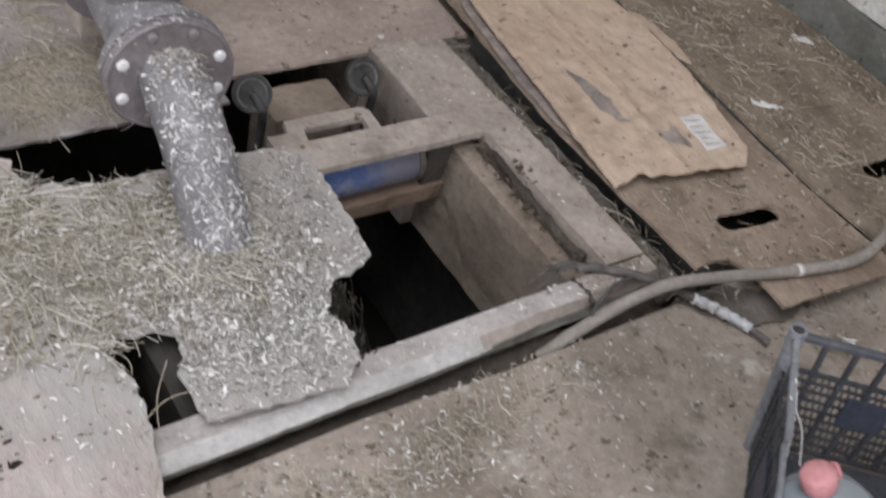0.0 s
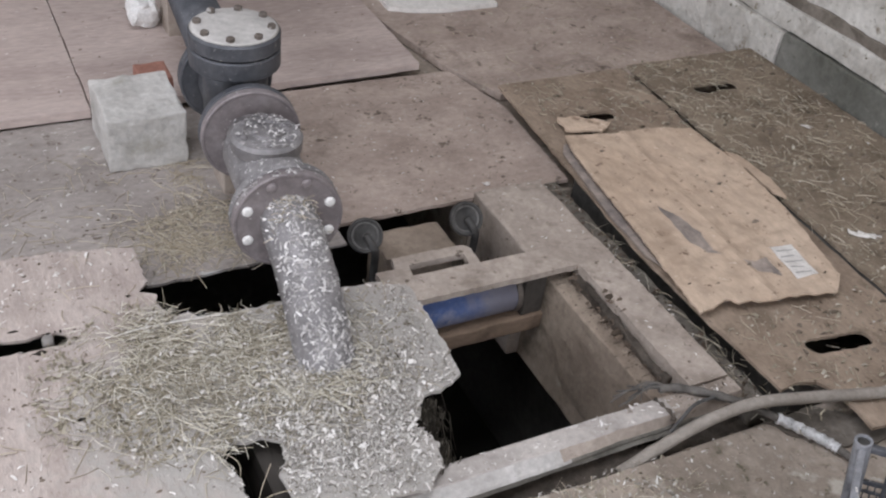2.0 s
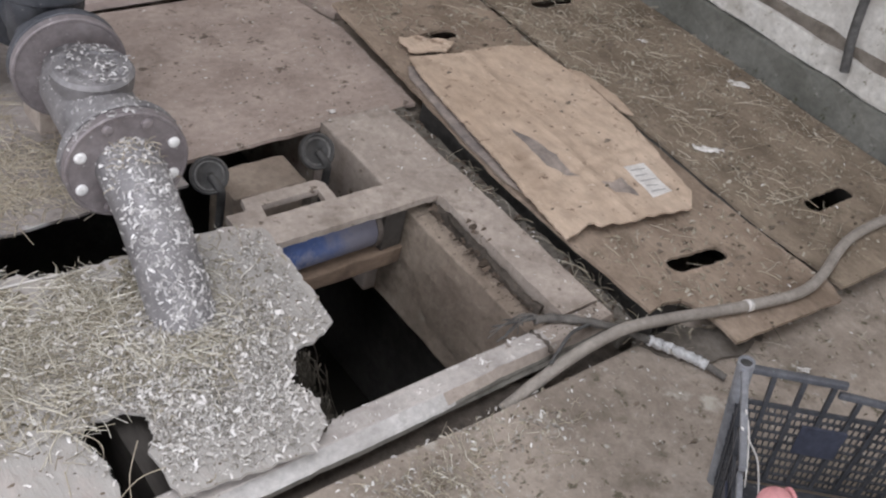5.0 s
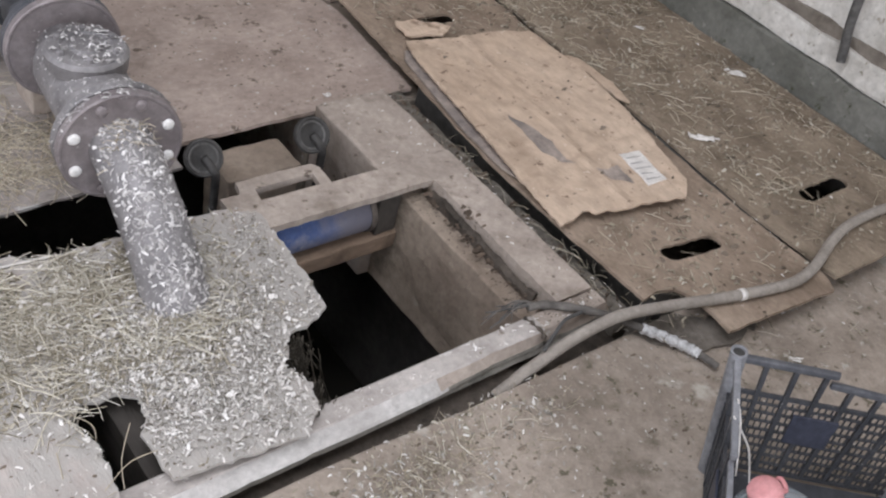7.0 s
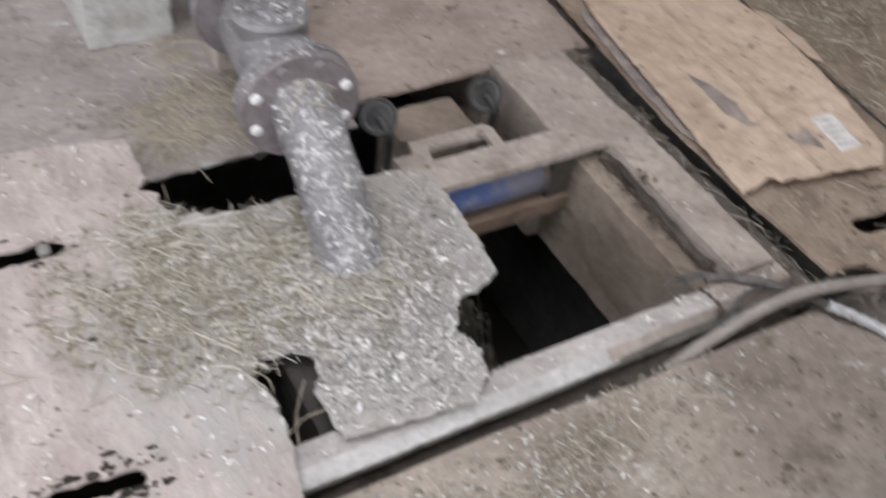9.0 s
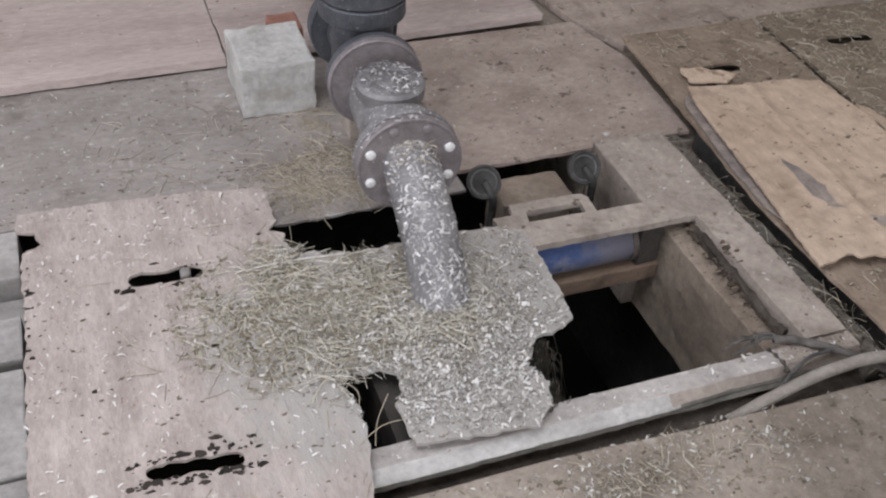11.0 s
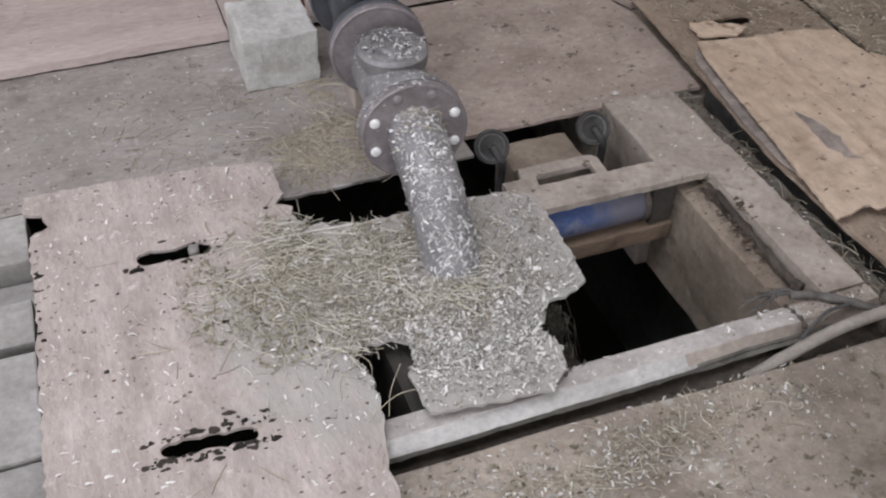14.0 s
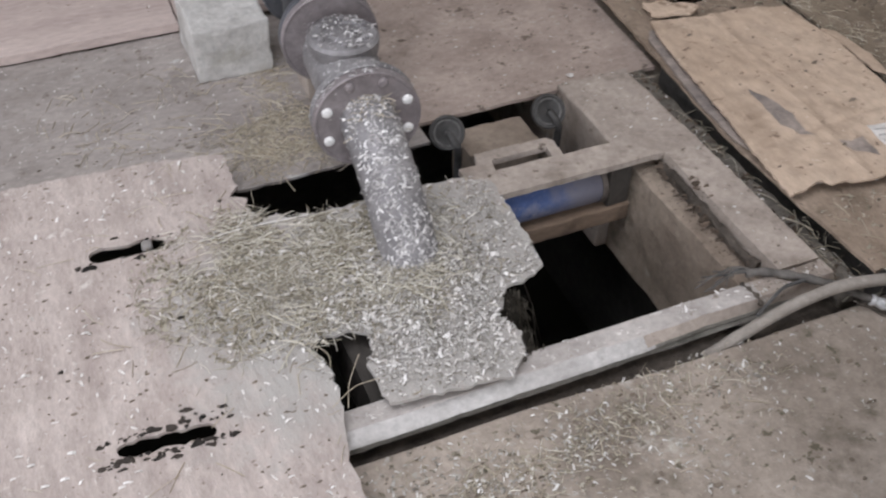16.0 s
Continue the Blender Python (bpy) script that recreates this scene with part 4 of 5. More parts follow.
part("sleeve", tube(spline([(-0.075, -0.408, 0.010), (-0.04, -0.420, 0.011), (0.004, -0.448, 0.011), (0.045, -0.484, 0.011), (0.084, -0.516, 0.005)], 8), lambda s: 0.0085 + 0.001 * math.sin(s * 31), 12), M_FRAY, rod, "dusty frayed grey sleeve", True)
rf = random.Random(40)
for k in range(11):
    tip = (-0.13 + rf.gauss(0, 0.026), -0.402 + rf.gauss(0, 0.012), 0.004 + rf.uniform(-0.008, 0.01))
    mid = (-0.095 + rf.gauss(0, 0.008), -0.402 + rf.gauss(0, 0.006), 0.012 + rf.uniform(-0.004, 0.006))
    part("strand", tube(spline([tip, mid, (-0.055, -0.412 + rf.gauss(0, 0.003), 0.011), (-0.01, -0.438, 0.012)], 5), lambda s: 0.0012 + 0.0022 * s, 6), M_BLACKPIPE if k % 3 else M_FRAY, rod, smooth=True)
part("strand", tube(spline([(-0.115, -0.505, 0.0), (-0.075, -0.488, 0.009), (-0.03, -0.470, 0.011), (0.02, -0.468, 0.011)], 6), 0.0038, 8), M_BLACKPIPE, rod, "thin black wire beside the hose", True)
part("shaft", tube(spline([(0.080, -0.512, 0.004), (0.115, -0.543, -0.006), (0.158, -0.583, -0.018), (0.198, -0.64, -0.027), (0.214, -0.686, -0.031)], 8), 0.0078, 12), M_FRAY, rod, "dirty dark end of the tube", True)
part("tape", tube(spline([(0.12, -0.547, -0.008), (0.158, -0.583, -0.018), (0.19, -0.625, -0.025), (0.2, -0.645, -0.027)], 12), lambda s: 0.0108 + 0.0014 * math.sin(s * 47) + 0.0009 * math.sin(s * 131), 12), M_TAPE, rod, "wrinkled silvery-white tape", True)
cable = thing("hanging_cable", "black cable hanging down the whitewashed wall", "cable")
part("strand", tube(spline([(1.198, -0.185, 0.178), (1.196, -0.178, 0.21), (1.192, -0.162, 0.28), (1.194, -0.146, 0.40), (1.208, -0.12, 0.7), (1.225, -0.10, 1.2)], 6), 0.013, 10), M_BLACKPIPE, cable, smooth=True)

# ---- crate with jug ----
CRATE_YAW = -41.0
crate = thing("plastic_crate", "dark grey slatted plastic crate with mesh sides", "crate")
CW, CD, CZ, CT = 0.43, 0.52, -0.04, 0.222
crate.matrix_world = pose(-0.003, -0.787, 0, 0, 0, CRATE_YAW)


def crate_side(length, m, rail):
    """One mesh wall along +x from the corner, its outer face on y = 0."""
    def put(name, bms, mat, label=""):
        bmesh.ops.transform(bms, verts=bms.verts[:], matrix=m)
        return part(name, bms, mat, crate, label)
    z0, z1 = CZ, CT
    bm = box(0.012, length * 0.42, -0.006, 0.006, z1 - 0.014, z1 - 0.002, 0.003)
    low = box(length * 0.40, length - 0.02, -0.005, 0.005, z1 - 0.034, z1 - 0.022, 0.003)
    for v in low.verts:
        v.co.z -= (v.co.x - length * 0.4) * 0.06
    put("sagging_rail", low, rail, "lower sagging stretch of the rail")
    put("top_rail", bm, rail, "worn top rail")
    for i in range(1, 8):
        x = length * i / 8
        put("rib", box(x - 0.0045, x + 0.0045, -0.005, 0.005, z0 + 0.02, z1 - (0.03 if i > 3 else 0.012) - (0.06 * (x - length * 0.4) if i > 3 else 0)), M_CRATE)
    bm = bmesh.new()
    n = int(length / 0.0125)
    k = int((z1 - z0 - 0.095) / 0.018)
    rise = (z1 - z0 - 0.095) / k
    for i in range(1, n):
        for row in range(k):
            x = length * (i + 0.5 * (row % 2)) / n
            box(x - 0.0012, x + 0.0012, -0.0022, 0.0022, z0 + 0.02 + rise * row, z0 + 0.02 + rise * (row + 1), bm=bm)
    for i in range(k + 1):
        z = z0 + 0.02 + (z1 - z0 - 0.095) * i / k
        t = 0.0035 if i in (0, k) else 0.0013
        box(0.01, length - 0.01, -0.003, 0.003, z - t, z + t, bm=bm)
    put("mesh", bm, M_CRATE)
    bm = box(length * 0.31, length * 0.52, -0.009, -0.0035, z0 + 0.1, z1 - 0.1, 0.002)
    put("plate", bm, M_PANEL, "blue-grey solid name plate")


crate_side(CW, pose(0, 0, 0), M_DARKRAIL)
crate_side(CW, pose(0, -CD, 0), M_DARKRAIL)
crate_side(CD, pose(0, 0, 0, 0, 0, -90), M_RAIL)
crate_side(CD, pose(CW, 0, 0, 0, 0, -90), M_DARKRAIL)
part("bottom", box(0.004, CW - 0.004, -CD + 0.004, -0.004, CZ, CZ + 0.012, 0.002), M_CRATE, crate, "solid bottom")
for x, y in ((0, 0), (CW, 0), (0, -CD), (CW, -CD)):
    bm = bmesh.new()
    seg = 18
    for r0, r1, z0, z1 in ((0.011, 0.0155, CZ, CT + 0.004),):
        rings = [[bm.verts.new((x + r * math.cos(2 * math.pi * i / seg), y + r * math.sin(2 * math.pi * i / seg), z)) for i in range(seg)] for r, z in ((r1, z0), (r1, z1), (r0, z1), (r0, z0 + 0.02))]
        for a, b in zip(rings, rings[1:]):
            for i in range(seg):
                bm.faces.new((a[i], a[(i + 1) % seg], b[(i + 1) % seg], b[i]))
    part("corner_post", bm, M_RAIL, crate, "hollow round corner post")
    part("post_bore", lathe([(0.0112, CT - 0.03), (0.0112, CT + 0.0005), (0.004, CT + 0.0005)], Matrix.Translation((x, y, 0)), 18), M_RUBBER, crate, "dark bore of the corner post")
WARP = Matrix(((1, math.tan(radians(11)), 0, 0), (0, 1, 0, 0), (0, 0, 1, 0), (0, 0, 0, 1)))
for child in crate.children:
    for v in child.data.vertices:
        t = 0.13 * (CT - v.co.z) / (CT - CZ)
        v.co.x += (CW / 2 - v.co.x) * t * 1.6
        v.co.y += (-CD / 2 - v.co.y) * t
    child.data.transform(WARP)
jug = thing("water_jug", "translucent plastic jug with pink-red screw cap", "jug")
jug.matrix_world = look((-0.098, -1.080, -0.004), (0.202, -1.48, -0.874))
part("body", lathe([(0.07, 0), (0.082, 0.006), (0.085, 0.03), (0.082, 0.045), (0.085, 0.06), (0.082, 0.075), (0.085, 0.09), (0.085, 0.13), (0.08, 0.155), (0.062, 0.185), (0.036, 0.205), (0.022, 0.212), (0.021, 0.225)], Matrix(), 40), M_JUG, jug, smooth=True)
part("cap", lathe([(0.0235, 0.216), (0.0255, 0.22), (0.0255, 0.241), (0.023, 0.246), (0.009, 0.247)], Matrix(), 28), M_CAP, jug, "pink-red ribbed screw cap", True)
part("carry_loop", tube([Vector((0.015 * math.cos(a) - 0.034, 0.013 * math.sin(a) + 0.012, 0.206 + 0.006 * math.sin(3 * a))) for a in [2 * math.pi * i / 24 for i in range(25)]], 0.004, 8), M_CAP, jug, "pink-red carrying loop", True)

for pts in ([(-0.09, -0.855, 0.226), (-0.085, -0.875, 0.19), (-0.10, -0.90, 0.16), (-0.12, -0.925, 0.13)], [(-0.125, -0.875, 0.226), (-0.10, -0.89, 0.19), (-0.08, -0.91, 0.15), (-0.09, -0.94, 0.11)]):
    tagged(obj("twine", tube(spline(pts, 6), 0.0016, 6), M_LABEL), "thin pale twine hanging over the crate rail", "twine", "twines on the crate")

# ---- loose bits: hay, shavings, crumbs ----
rs = random.Random(77)
on_board = lambda x, y: inside(x, y, BOARD) and not inside(x, y, SLOT_A) and not inside(x, y, SLOT_B)
# the hay lies thick to the near side of the pipe, the chaff on the tongue of the board
def edge_gap(x, y):
    """True near the slot behind the board, where no hay lies."""
    return y > 0.056 and -0.9 < x < -0.42


def pile(x, y):
    if not on_board(x, y) or edge_gap(x, y):
        return False
    if x > -0.62 and y > -0.2 and rs.random() > 0.3:
        return False
    return math.hypot((x + 0.82) / 0.36, (y + 0.07) / 0.25) < 0.25 + 0.85 * rs.random()


pl = scatter(rs, 3600, -1.35, -0.42, -0.46, 0.3, 0.026, pile, 0.6, 13)
V, F = straws(rs, [(x, y, z + rs.random() ** 2 * 0.010) for x, y, z in pl], (0.01, 0.05), (0.0003, 0.0008), 0.006, 0.3)
loose("hay_pile", V, F, M_HAY, "thin layer of greenish hay on the pale board", "hay")
pl = scatter(rs, 7000, -1.3, -0.42, -0.46, 0.3, 0.026, pile, 0.5, 11)
V, F = flakes(rs, [(p, (rs.uniform(-0.5, 0.5), rs.uniform(-0.5, 0.5), 1)) for p in pl], (0.0014, 0.0085), 0.5)
loose("litter_board", V, F, M_UNDERHAY, "brown litter under the hay on the board", "litter")
# tufts of longer stalks
V, F = [], []
for cx, cy, n in [(rs.gauss(-0.86, 0.13), rs.gauss(-0.05, 0.09), rs.randrange(5, 16)) for _ in range(26)] + [(-0.68, -0.2, 34), (-0.72, -0.22, 22), (-0.6, -0.13, 16), (-0.93, -0.27, 26), (-0.96, -0.2, 18), (-0.95, 0.03, 22), (-1.02, -0.02, 16)]:
    spots = [(cx + rs.gauss(0, 0.028), cy + rs.gauss(0, 0.022), 0.029 + rs.random() * 0.01) for _ in range(n)]
    V1, F1 = straws(rs, [q for q in spots if on_board(q[0], q[1]) and not edge_gap(q[0], q[1])], (0.025, 0.075), (0.0004, 0.0009), 0.008, 0.3)
    F += [tuple(i + len(V) for i in f) for f in F1]
    V += V1
loose("hay_tufts", V, F, M_TUFT, "loose tufts of pale yellow hay on the board", "hay")
tongue = lambda x, y: on_board(x, y) and math.hypot((x + 0.7) / 0.25, (y + 0.29) / 0.2) < 0.35 + 0.7 * rs.random()
pl = scatter(rs, 260, -1.1, -0.43, -0.46, 0.2, 0.031, pile) + scatter(rs, 780, -0.92, -0.46, -0.48, -0.06, 0.029, tongue, 0.3, 15)
V, F = flakes(rs, [(p, (rs.uniform(-0.6, 0.6), rs.uniform(-0.6, 0.6), 1)) for p in pl], (0.0018, 0.0082), 0.9)
loose("curls_board", V, F, M_FLAKE, "bright white shavings curled on the hay", "shavings")
pl = scatter(rs, 8200, -1.0, -0.42, -0.48, 0.06, 0.026, tongue, 0.15, 16) + scatter(rs, 1500, -0.62, -0.43, -0.45, 0.05, 0.026, on_board, 0.4, 16)
V, F = flakes(rs, [((x, y, z + rs.random() ** 2 * 0.007), (rs.uniform(-0.5, 0.5), rs.uniform(-0.5, 0.5), 1)) for x, y, z in pl], (0.0009, 0.0052), 0.9)
loose("chaff_pile", V, F, M_GREYFLAKE, "grey chaff and shavings heaped round the pipe foot", "chaff")
pl = scatter(rs, 1000, -1.46, -0.42, -0.7, 0.38, 0.026, on_board, 0.35)
V, F = flakes(rs, [(p, (rs.uniform(-0.3, 0.3), rs.uniform(-0.3, 0.3), 1)) for p in pl], (0.001, 0.0068))
loose("shavings_board", V, F, M_FLAKE, "whitish wood shavings strewn on the pale board", "shavings")
pl = scatter(rs, 90, -1.4, -0.45, -0.6, 0.35, 0.027, lambda x, y: on_board(x, y) and not edge_gap(x, y) and rs.random() < 0.1 + 0.9 * (x + 1.4))
V, F = straws(rs, pl, (0.02, 0.07), (0.0005, 0.0010), 0.006, 0.3)
loose("straw_board", V, F, M_STRAW, "stray yellow straws on the pale board", "straw")
tagged(obj("long_stalk", tube(spline([(-1.045, 0.066, 0.029), (-0.95, 0.07, 0.031), (-0.82, 0.062, 0.030)], 6), 0.002, 6), M_LABEL), "single long pale straw stalk on the board", "straw")
for pts in ([(-0.93, -0.43, 0.03), (-0.88, -0.40, 0.028), (-0.835, -0.40, 0.03)], [(-0.905, -0.44, 0.03), (-0.885, -0.385, 0.024), (-0.85, -0.335, 0.03)], [(-0.925, -0.275, 0.03), (-0.9, -0.31, 0.028), (-0.905, -0.335, 0.012), (-0.925, -0.34, -0.005)]):
    tagged(obj("hole_stalk", tube(spline(pts, 5), 0.0008, 6), M_STRAW), "pale stalk lying over the broken hole of the board", "straw", "stalks over the broken hole")

# dark crumbs round the hand holes and the broken edges
pl = []
for x0, x1, y, n, lean in ((-1.28, -1.06, 0.1, 34, -0.05), (-1.31, -1.09, -0.388, 130, -0.08)):
    for i in range(n):
        px = rs.uniform(x0, x1)
        pl.append((px, y + (px - (x0 + x1) / 2) * lean + rs.choice((-1, -1, 1)) * (0.016 + abs(rs.gauss(0, 0.012))), 0.0258))
pl += [(-1.45 + abs(rs.gauss(0, 0.016)), rs.uniform(-0.05, 0.26), 0.0258) for _ in range(22)]
pl += [(rs.gauss(-1.33, 0.012), rs.gauss(-0.47, 0.014), 0.0258) for _ in range(10)]
pl += scatter(rs, 24, -1.44, -0.95, -0.7, 0.3, 0.0258, on_board)
pl = [p for p in pl if on_board(p[0], p[1])]
V, F = crumbs(rs, pl, (0.001, 0.0072))
loose("dark_crumbs", V, F, M_CRUMB, "black crumbs of dirt round the hand holes", "dirt")

pl = scatter(rs, 700, -1.45, -0.45, -0.7, 0.36, 0.026, on_board, 0.3)
V, F = crumbs(rs, pl, (0.0008, 0.003))
loose("crumbs_board", V, F, M_BROWNCRUMB, "fine brown dirt sprinkled on the pale board", "dirt")

# shavings caked on the pipe
pl = []
for _ in range(2000):
    i = rs.randrange(1, len(BEND_PTS) - 1)
    p, d = BEND_PTS[i], (BEND_PTS[i + 1] - BEND_PTS[i - 1]).normalized()
    if p.z < 0.0:
        continue
    side = d.cross(Vector((0, 0, 1))).normalized()
    up = side.cross(d).normalized()
    a = rs.gauss(0, 0.75)
    nrm = up * math.cos(a) + side * math.sin(a)
    pl.append((p + d * rs.uniform(-0.006, 0.006) + nrm * PIPE_R, nrm + Vector((rs.uniform(-0.3, 0.3), rs.uniform(-0.3, 0.3), 0.2))))
V, F = flakes(rs, pl, (0.0011, 0.0066))
loose("shavings_pipe", V, F, M_PIPEFLAKE, "white shavings caked on the top of the pipe", "shavings")
pl = []
for _ in range(60):
    i = rs.randrange(4, 12)
    p, a = BEND_PTS[i], rs.gauss(0, 0.6)
    pl.append((p.x + PIPE_R * math.sin(a) + rs.gauss(0, 0.004), p.y + rs.gauss(0, 0.008), p.z + PIPE_R * math.cos(a) + 0.001))
V, F = straws(rs, pl, (0.008, 0.03), (0.0004, 0.0009), 0.006, 0.4)
loose("straw_pipe", V, F, M_STRAW, "straw tuft lying on the pipe by the flange", "straw")
pl = []
for _ in range(260):
    a, d = rs.gauss(0, 0.8), rs.uniform(0.1, 0.3)
    nrm = face_up * math.cos(a) + face_side * math.sin(a)
    pl.append((C1 + AXIS * d + nrm * 0.0775, nrm))
for _ in range(240):
    a, r = rs.uniform(0, 6.283), 0.07 * math.sqrt(rs.random())
    pl.append((Vector((boss.x + r * math.cos(a), boss.y + r * math.sin(a), boss.z + 0.0955)), (rs.uniform(-0.3, 0.3), rs.uniform(-0.3, 0.3), 1)))
for _ in range(140):
    a = rs.gauss(0, 0.8)
    nrm = face_up * math.cos(a) + face_side * math.sin(a)
    pl.append((C1 + AXIS * rs.uniform(0.0, 0.045) + nrm * 0.1125, nrm))
V, F = flakes(rs, pl, (0.0015, 0.006))
loose("shavings_valve", V, F, M_PIPEFLAKE, "white shavings on valve and flanges", "shavings")

# floor in front: chaff and hay along the kerb
pl = scatter(rs, 1100, -1.0, 0.9, -1.25, -0.52, -0.039, lambda x, y: not (x > -0.25 and y < -0.75) and rs.random() < 0.75 - x * 0.5, 0.3)
V, F = flakes(rs, [(p, (rs.uniform(-0.3, 0.3), rs.uniform(-0.3, 0.3), 1)) for p in pl], (0.0008, 0.0045))
loose("chaff_floor", V, F, M_GREYFLAKE, "pale chaff strewn on the front floor", "chaff")
drift = lambda x, y, w: abs(y + 0.62 - 0.14 * (x + 0.5)) < abs(rs.gauss(0, w)) and rs.random() < 0.2 - x
pl = scatter(rs, 430, -0.95, -0.1, -0.95, -0.515, -0.039, lambda x, y: drift(x, y, 0.06), 0.5, 14)
V, F = straws(rs, pl, (0.01, 0.045), (0.0003, 0.0008), 0.005, 0.3)
loose("hay_floor", V, F, M_STRAW, "wisps of hay on the floor along the kerb", "hay")
V, F = [], []
for cx, cy, n in ((-0.42, -0.6, 9), (-0.3, -0.585, 6), (-0.56, -0.63, 8), (-0.66, -0.66, 6), (-0.24, -0.6, 3), (-0.78, -0.62, 5)):
    V1, F1 = straws(rs, [(cx + rs.gauss(0, 0.035), cy + rs.gauss(0, 0.018), -0.036 + rs.random() * 0.01) for _ in range(n)], (0.015, 0.05), (0.0004, 0.0009), 0.006, 0.3)
    F += [tuple(i + len(V) for i in f) for f in F1]
    V += V1
loose("tufts_floor", V, F, M_TUFT, "pale tufts of hay stalks on the floor before the kerb", "hay")
pl = scatter(rs, 1500, -0.95, -0.12, -0.95, -0.515, -0.039, lambda x, y: drift(x, y, 0.09), 0.45, 14)
V, F = flakes(rs, [(p, (rs.uniform(-0.4, 0.4), rs.uniform(-0.4, 0.4), 1)) for p in pl], (0.001, 0.006), 0.8)
loose("litter_floor", V, F, M_LITTER, "greenish brown litter among the hay on the floor", "litter")
pl = scatter(rs, 1700, -0.95, -0.15, -0.95, -0.515, -0.039, lambda x, y: drift(x, y, 0.11), 0.3)
V, F = flakes(rs, [(p, (rs.uniform(-0.4, 0.4), rs.uniform(-0.4, 0.4), 1)) for p in pl], (0.001, 0.006), 0.8)
loose("shavings_floor", V, F, M_GREYFLAKE, "pale shavings among the hay along the kerb", "shavings")
pl = scatter(rs, 420, -1.0, 0.6, -1.25, -0.52, -0.04, None, 0.4) + scatter(rs, 260, -0.9, -0.2, -0.75, -0.54, -0.04, lambda x, y: drift(x, y, 0.06))
V, F = crumbs(rs, pl, (0.001, 0.0055))
loose("crumbs_floor", V, F, M_BROWNCRUMB, "brown crumbs of earth on the front floor", "dirt")
pl = scatter(rs, 110, 0.1, 1.1, -0.78, -0.56, -0.038, lambda x, y: not (x < 0.4 and y < -0.72), 0.5)
V, F = straws(rs, pl, (0.01, 0.05), (0.0004, 0.0009), 0.005, 0.3)
loose("straw_floor", V, F, M_LITTER, "straw bits on the damp floor beside the sheets", "straw")

# sheets by the wall
on_sheet = lambda x, y: not any(inside(x, y, h) for h in SLOT_C + SLOT_D)
strewn = lambda x, y: on_sheet(x, y) and rs.random() < 0.3 + 0.7 * (y + 0.6) / 1.2
pl = scatter(rs, 520, 0.64, 1.2, -0.6, 0.8, 0.019, strewn, 0.6, 8) + scatter(rs, 60, 0.17, 0.62, -0.6, -0.3, 0.016, on_sheet) + scatter(rs, 90, 0.25, 0.7, 0.45, 0.8, 0.017, on_sheet) + scatter(rs, 220, 0.2, 1.15, 0.85, 1.9, -0.028)
V, F = straws(rs, pl, (0.015, 0.065), (0.0004, 0.0011), 0.006, 0.35)
loose("straw_sheets", V, F, M_STRAW, "yellow straw strewn over the slotted sheets", "straw")
V, F = [], []
for _ in range(24):
    cx, cy = rs.uniform(0.66, 1.17), rs.uniform(-0.35, 0.75)
    V1, F1 = straws(rs, [(cx + rs.gauss(0, 0.025), cy + rs.gauss(0, 0.025), 0.02 + rs.random() * 0.006) for _ in range(rs.randrange(4, 12))], (0.02, 0.07), (0.0004, 0.0010), 0.008, 0.3)
    F += [tuple(i + len(V) for i in f) for f in F1]
    V += V1
V1, F1 = straws(rs, [(rs.gauss(0.80, 0.03), rs.gauss(-0.39, 0.03), 0.02) for _ in range(9)], (0.05, 0.12), (0.0007, 0.0013), 0.012, 0.4)
F += [tuple(i + len(V) for i in f) for f in F1]
V += V1
loose("tufts_sheets", V, F, M_STRAW, "pale tufts of straw on the sheet by the wall", "straw")
pl = scatter(rs, 2600, 0.64, 1.2, -0.6, 0.8, 0.018, on_sheet, 0.5, 7) + scatter(rs, 420, 0.17, 0.62, -0.6, -0.3, 0.016, on_sheet, 0.4, 12) + scatter(rs, 400, 0.25, 0.66, 0.42, 0.8, 0.017, on_sheet, 0.3) + scatter(rs, 400, 0.2, 1.15, 0.85, 1.9, -0.028, None, 0.4)
V, F = flakes(rs, [(p, (rs.uniform(-0.5, 0.5), rs.uniform(-0.5, 0.5), 1)) for p in pl], (0.0012, 0.008), 0.8)
loose("chaff_sheets", V, F, M_LITTER, "brown chaff matted over the slotted sheets", "chaff")
pl = scatter(rs, 380, 0.64, 1.2, -0.6, 0.8, 0.018, on_sheet, 0.4) + scatter(rs, 80, 0.2, 0.62, -0.62, -0.3, 0.016, on_sheet) + scatter(rs, 40, 0.3, 0.68, 0.45, 0.8, 0.017, on_sheet)
V, F = crumbs(rs, pl, (0.0015, 0.008))
loose("crumbs_sheets", V, F, M_BROWNCRUMB, "brown crumbs and dirt on the slotted sheets", "dirt")
# clods and weeds in the muddy strip between rim and sheets
pl = [(rs.uniform(0.101, 0.15), rs.uniform(-0.5, 0.34), -0.022) for _ in range(420)]
V, F = crumbs(rs, pl, (0.001, 0.0055))
loose("clods_strip", V, F, M_CLOD, "dark clods in the muddy strip beside the rim", "dirt")
pl = [(rs.uniform(0.095, 0.16), rs.uniform(-0.55, 0.1), -0.016) for _ in range(34)] + [(rs.gauss(0.13, 0.02), rs.gauss(-0.42, 0.07), -0.012) for _ in range(30)]
V, F = straws(rs, pl, (0.02, 0.07), (0.0004, 0.0010), 0.018, 0.5)
loose("weed_strip", V, F, M_LITTER, "dry grass stalks in the muddy strip", "grass")
on_card = lambda x, y: inside(x, y, CARD)
pl = [(x, y, 0.041 + bend(x, y)) for x, y, z in scatter(rs, 44, 0.13, 0.62, -0.3, 0.44, 0.0, on_card, 0.6)]
V, F = crumbs(rs, pl, (0.0006, 0.006))
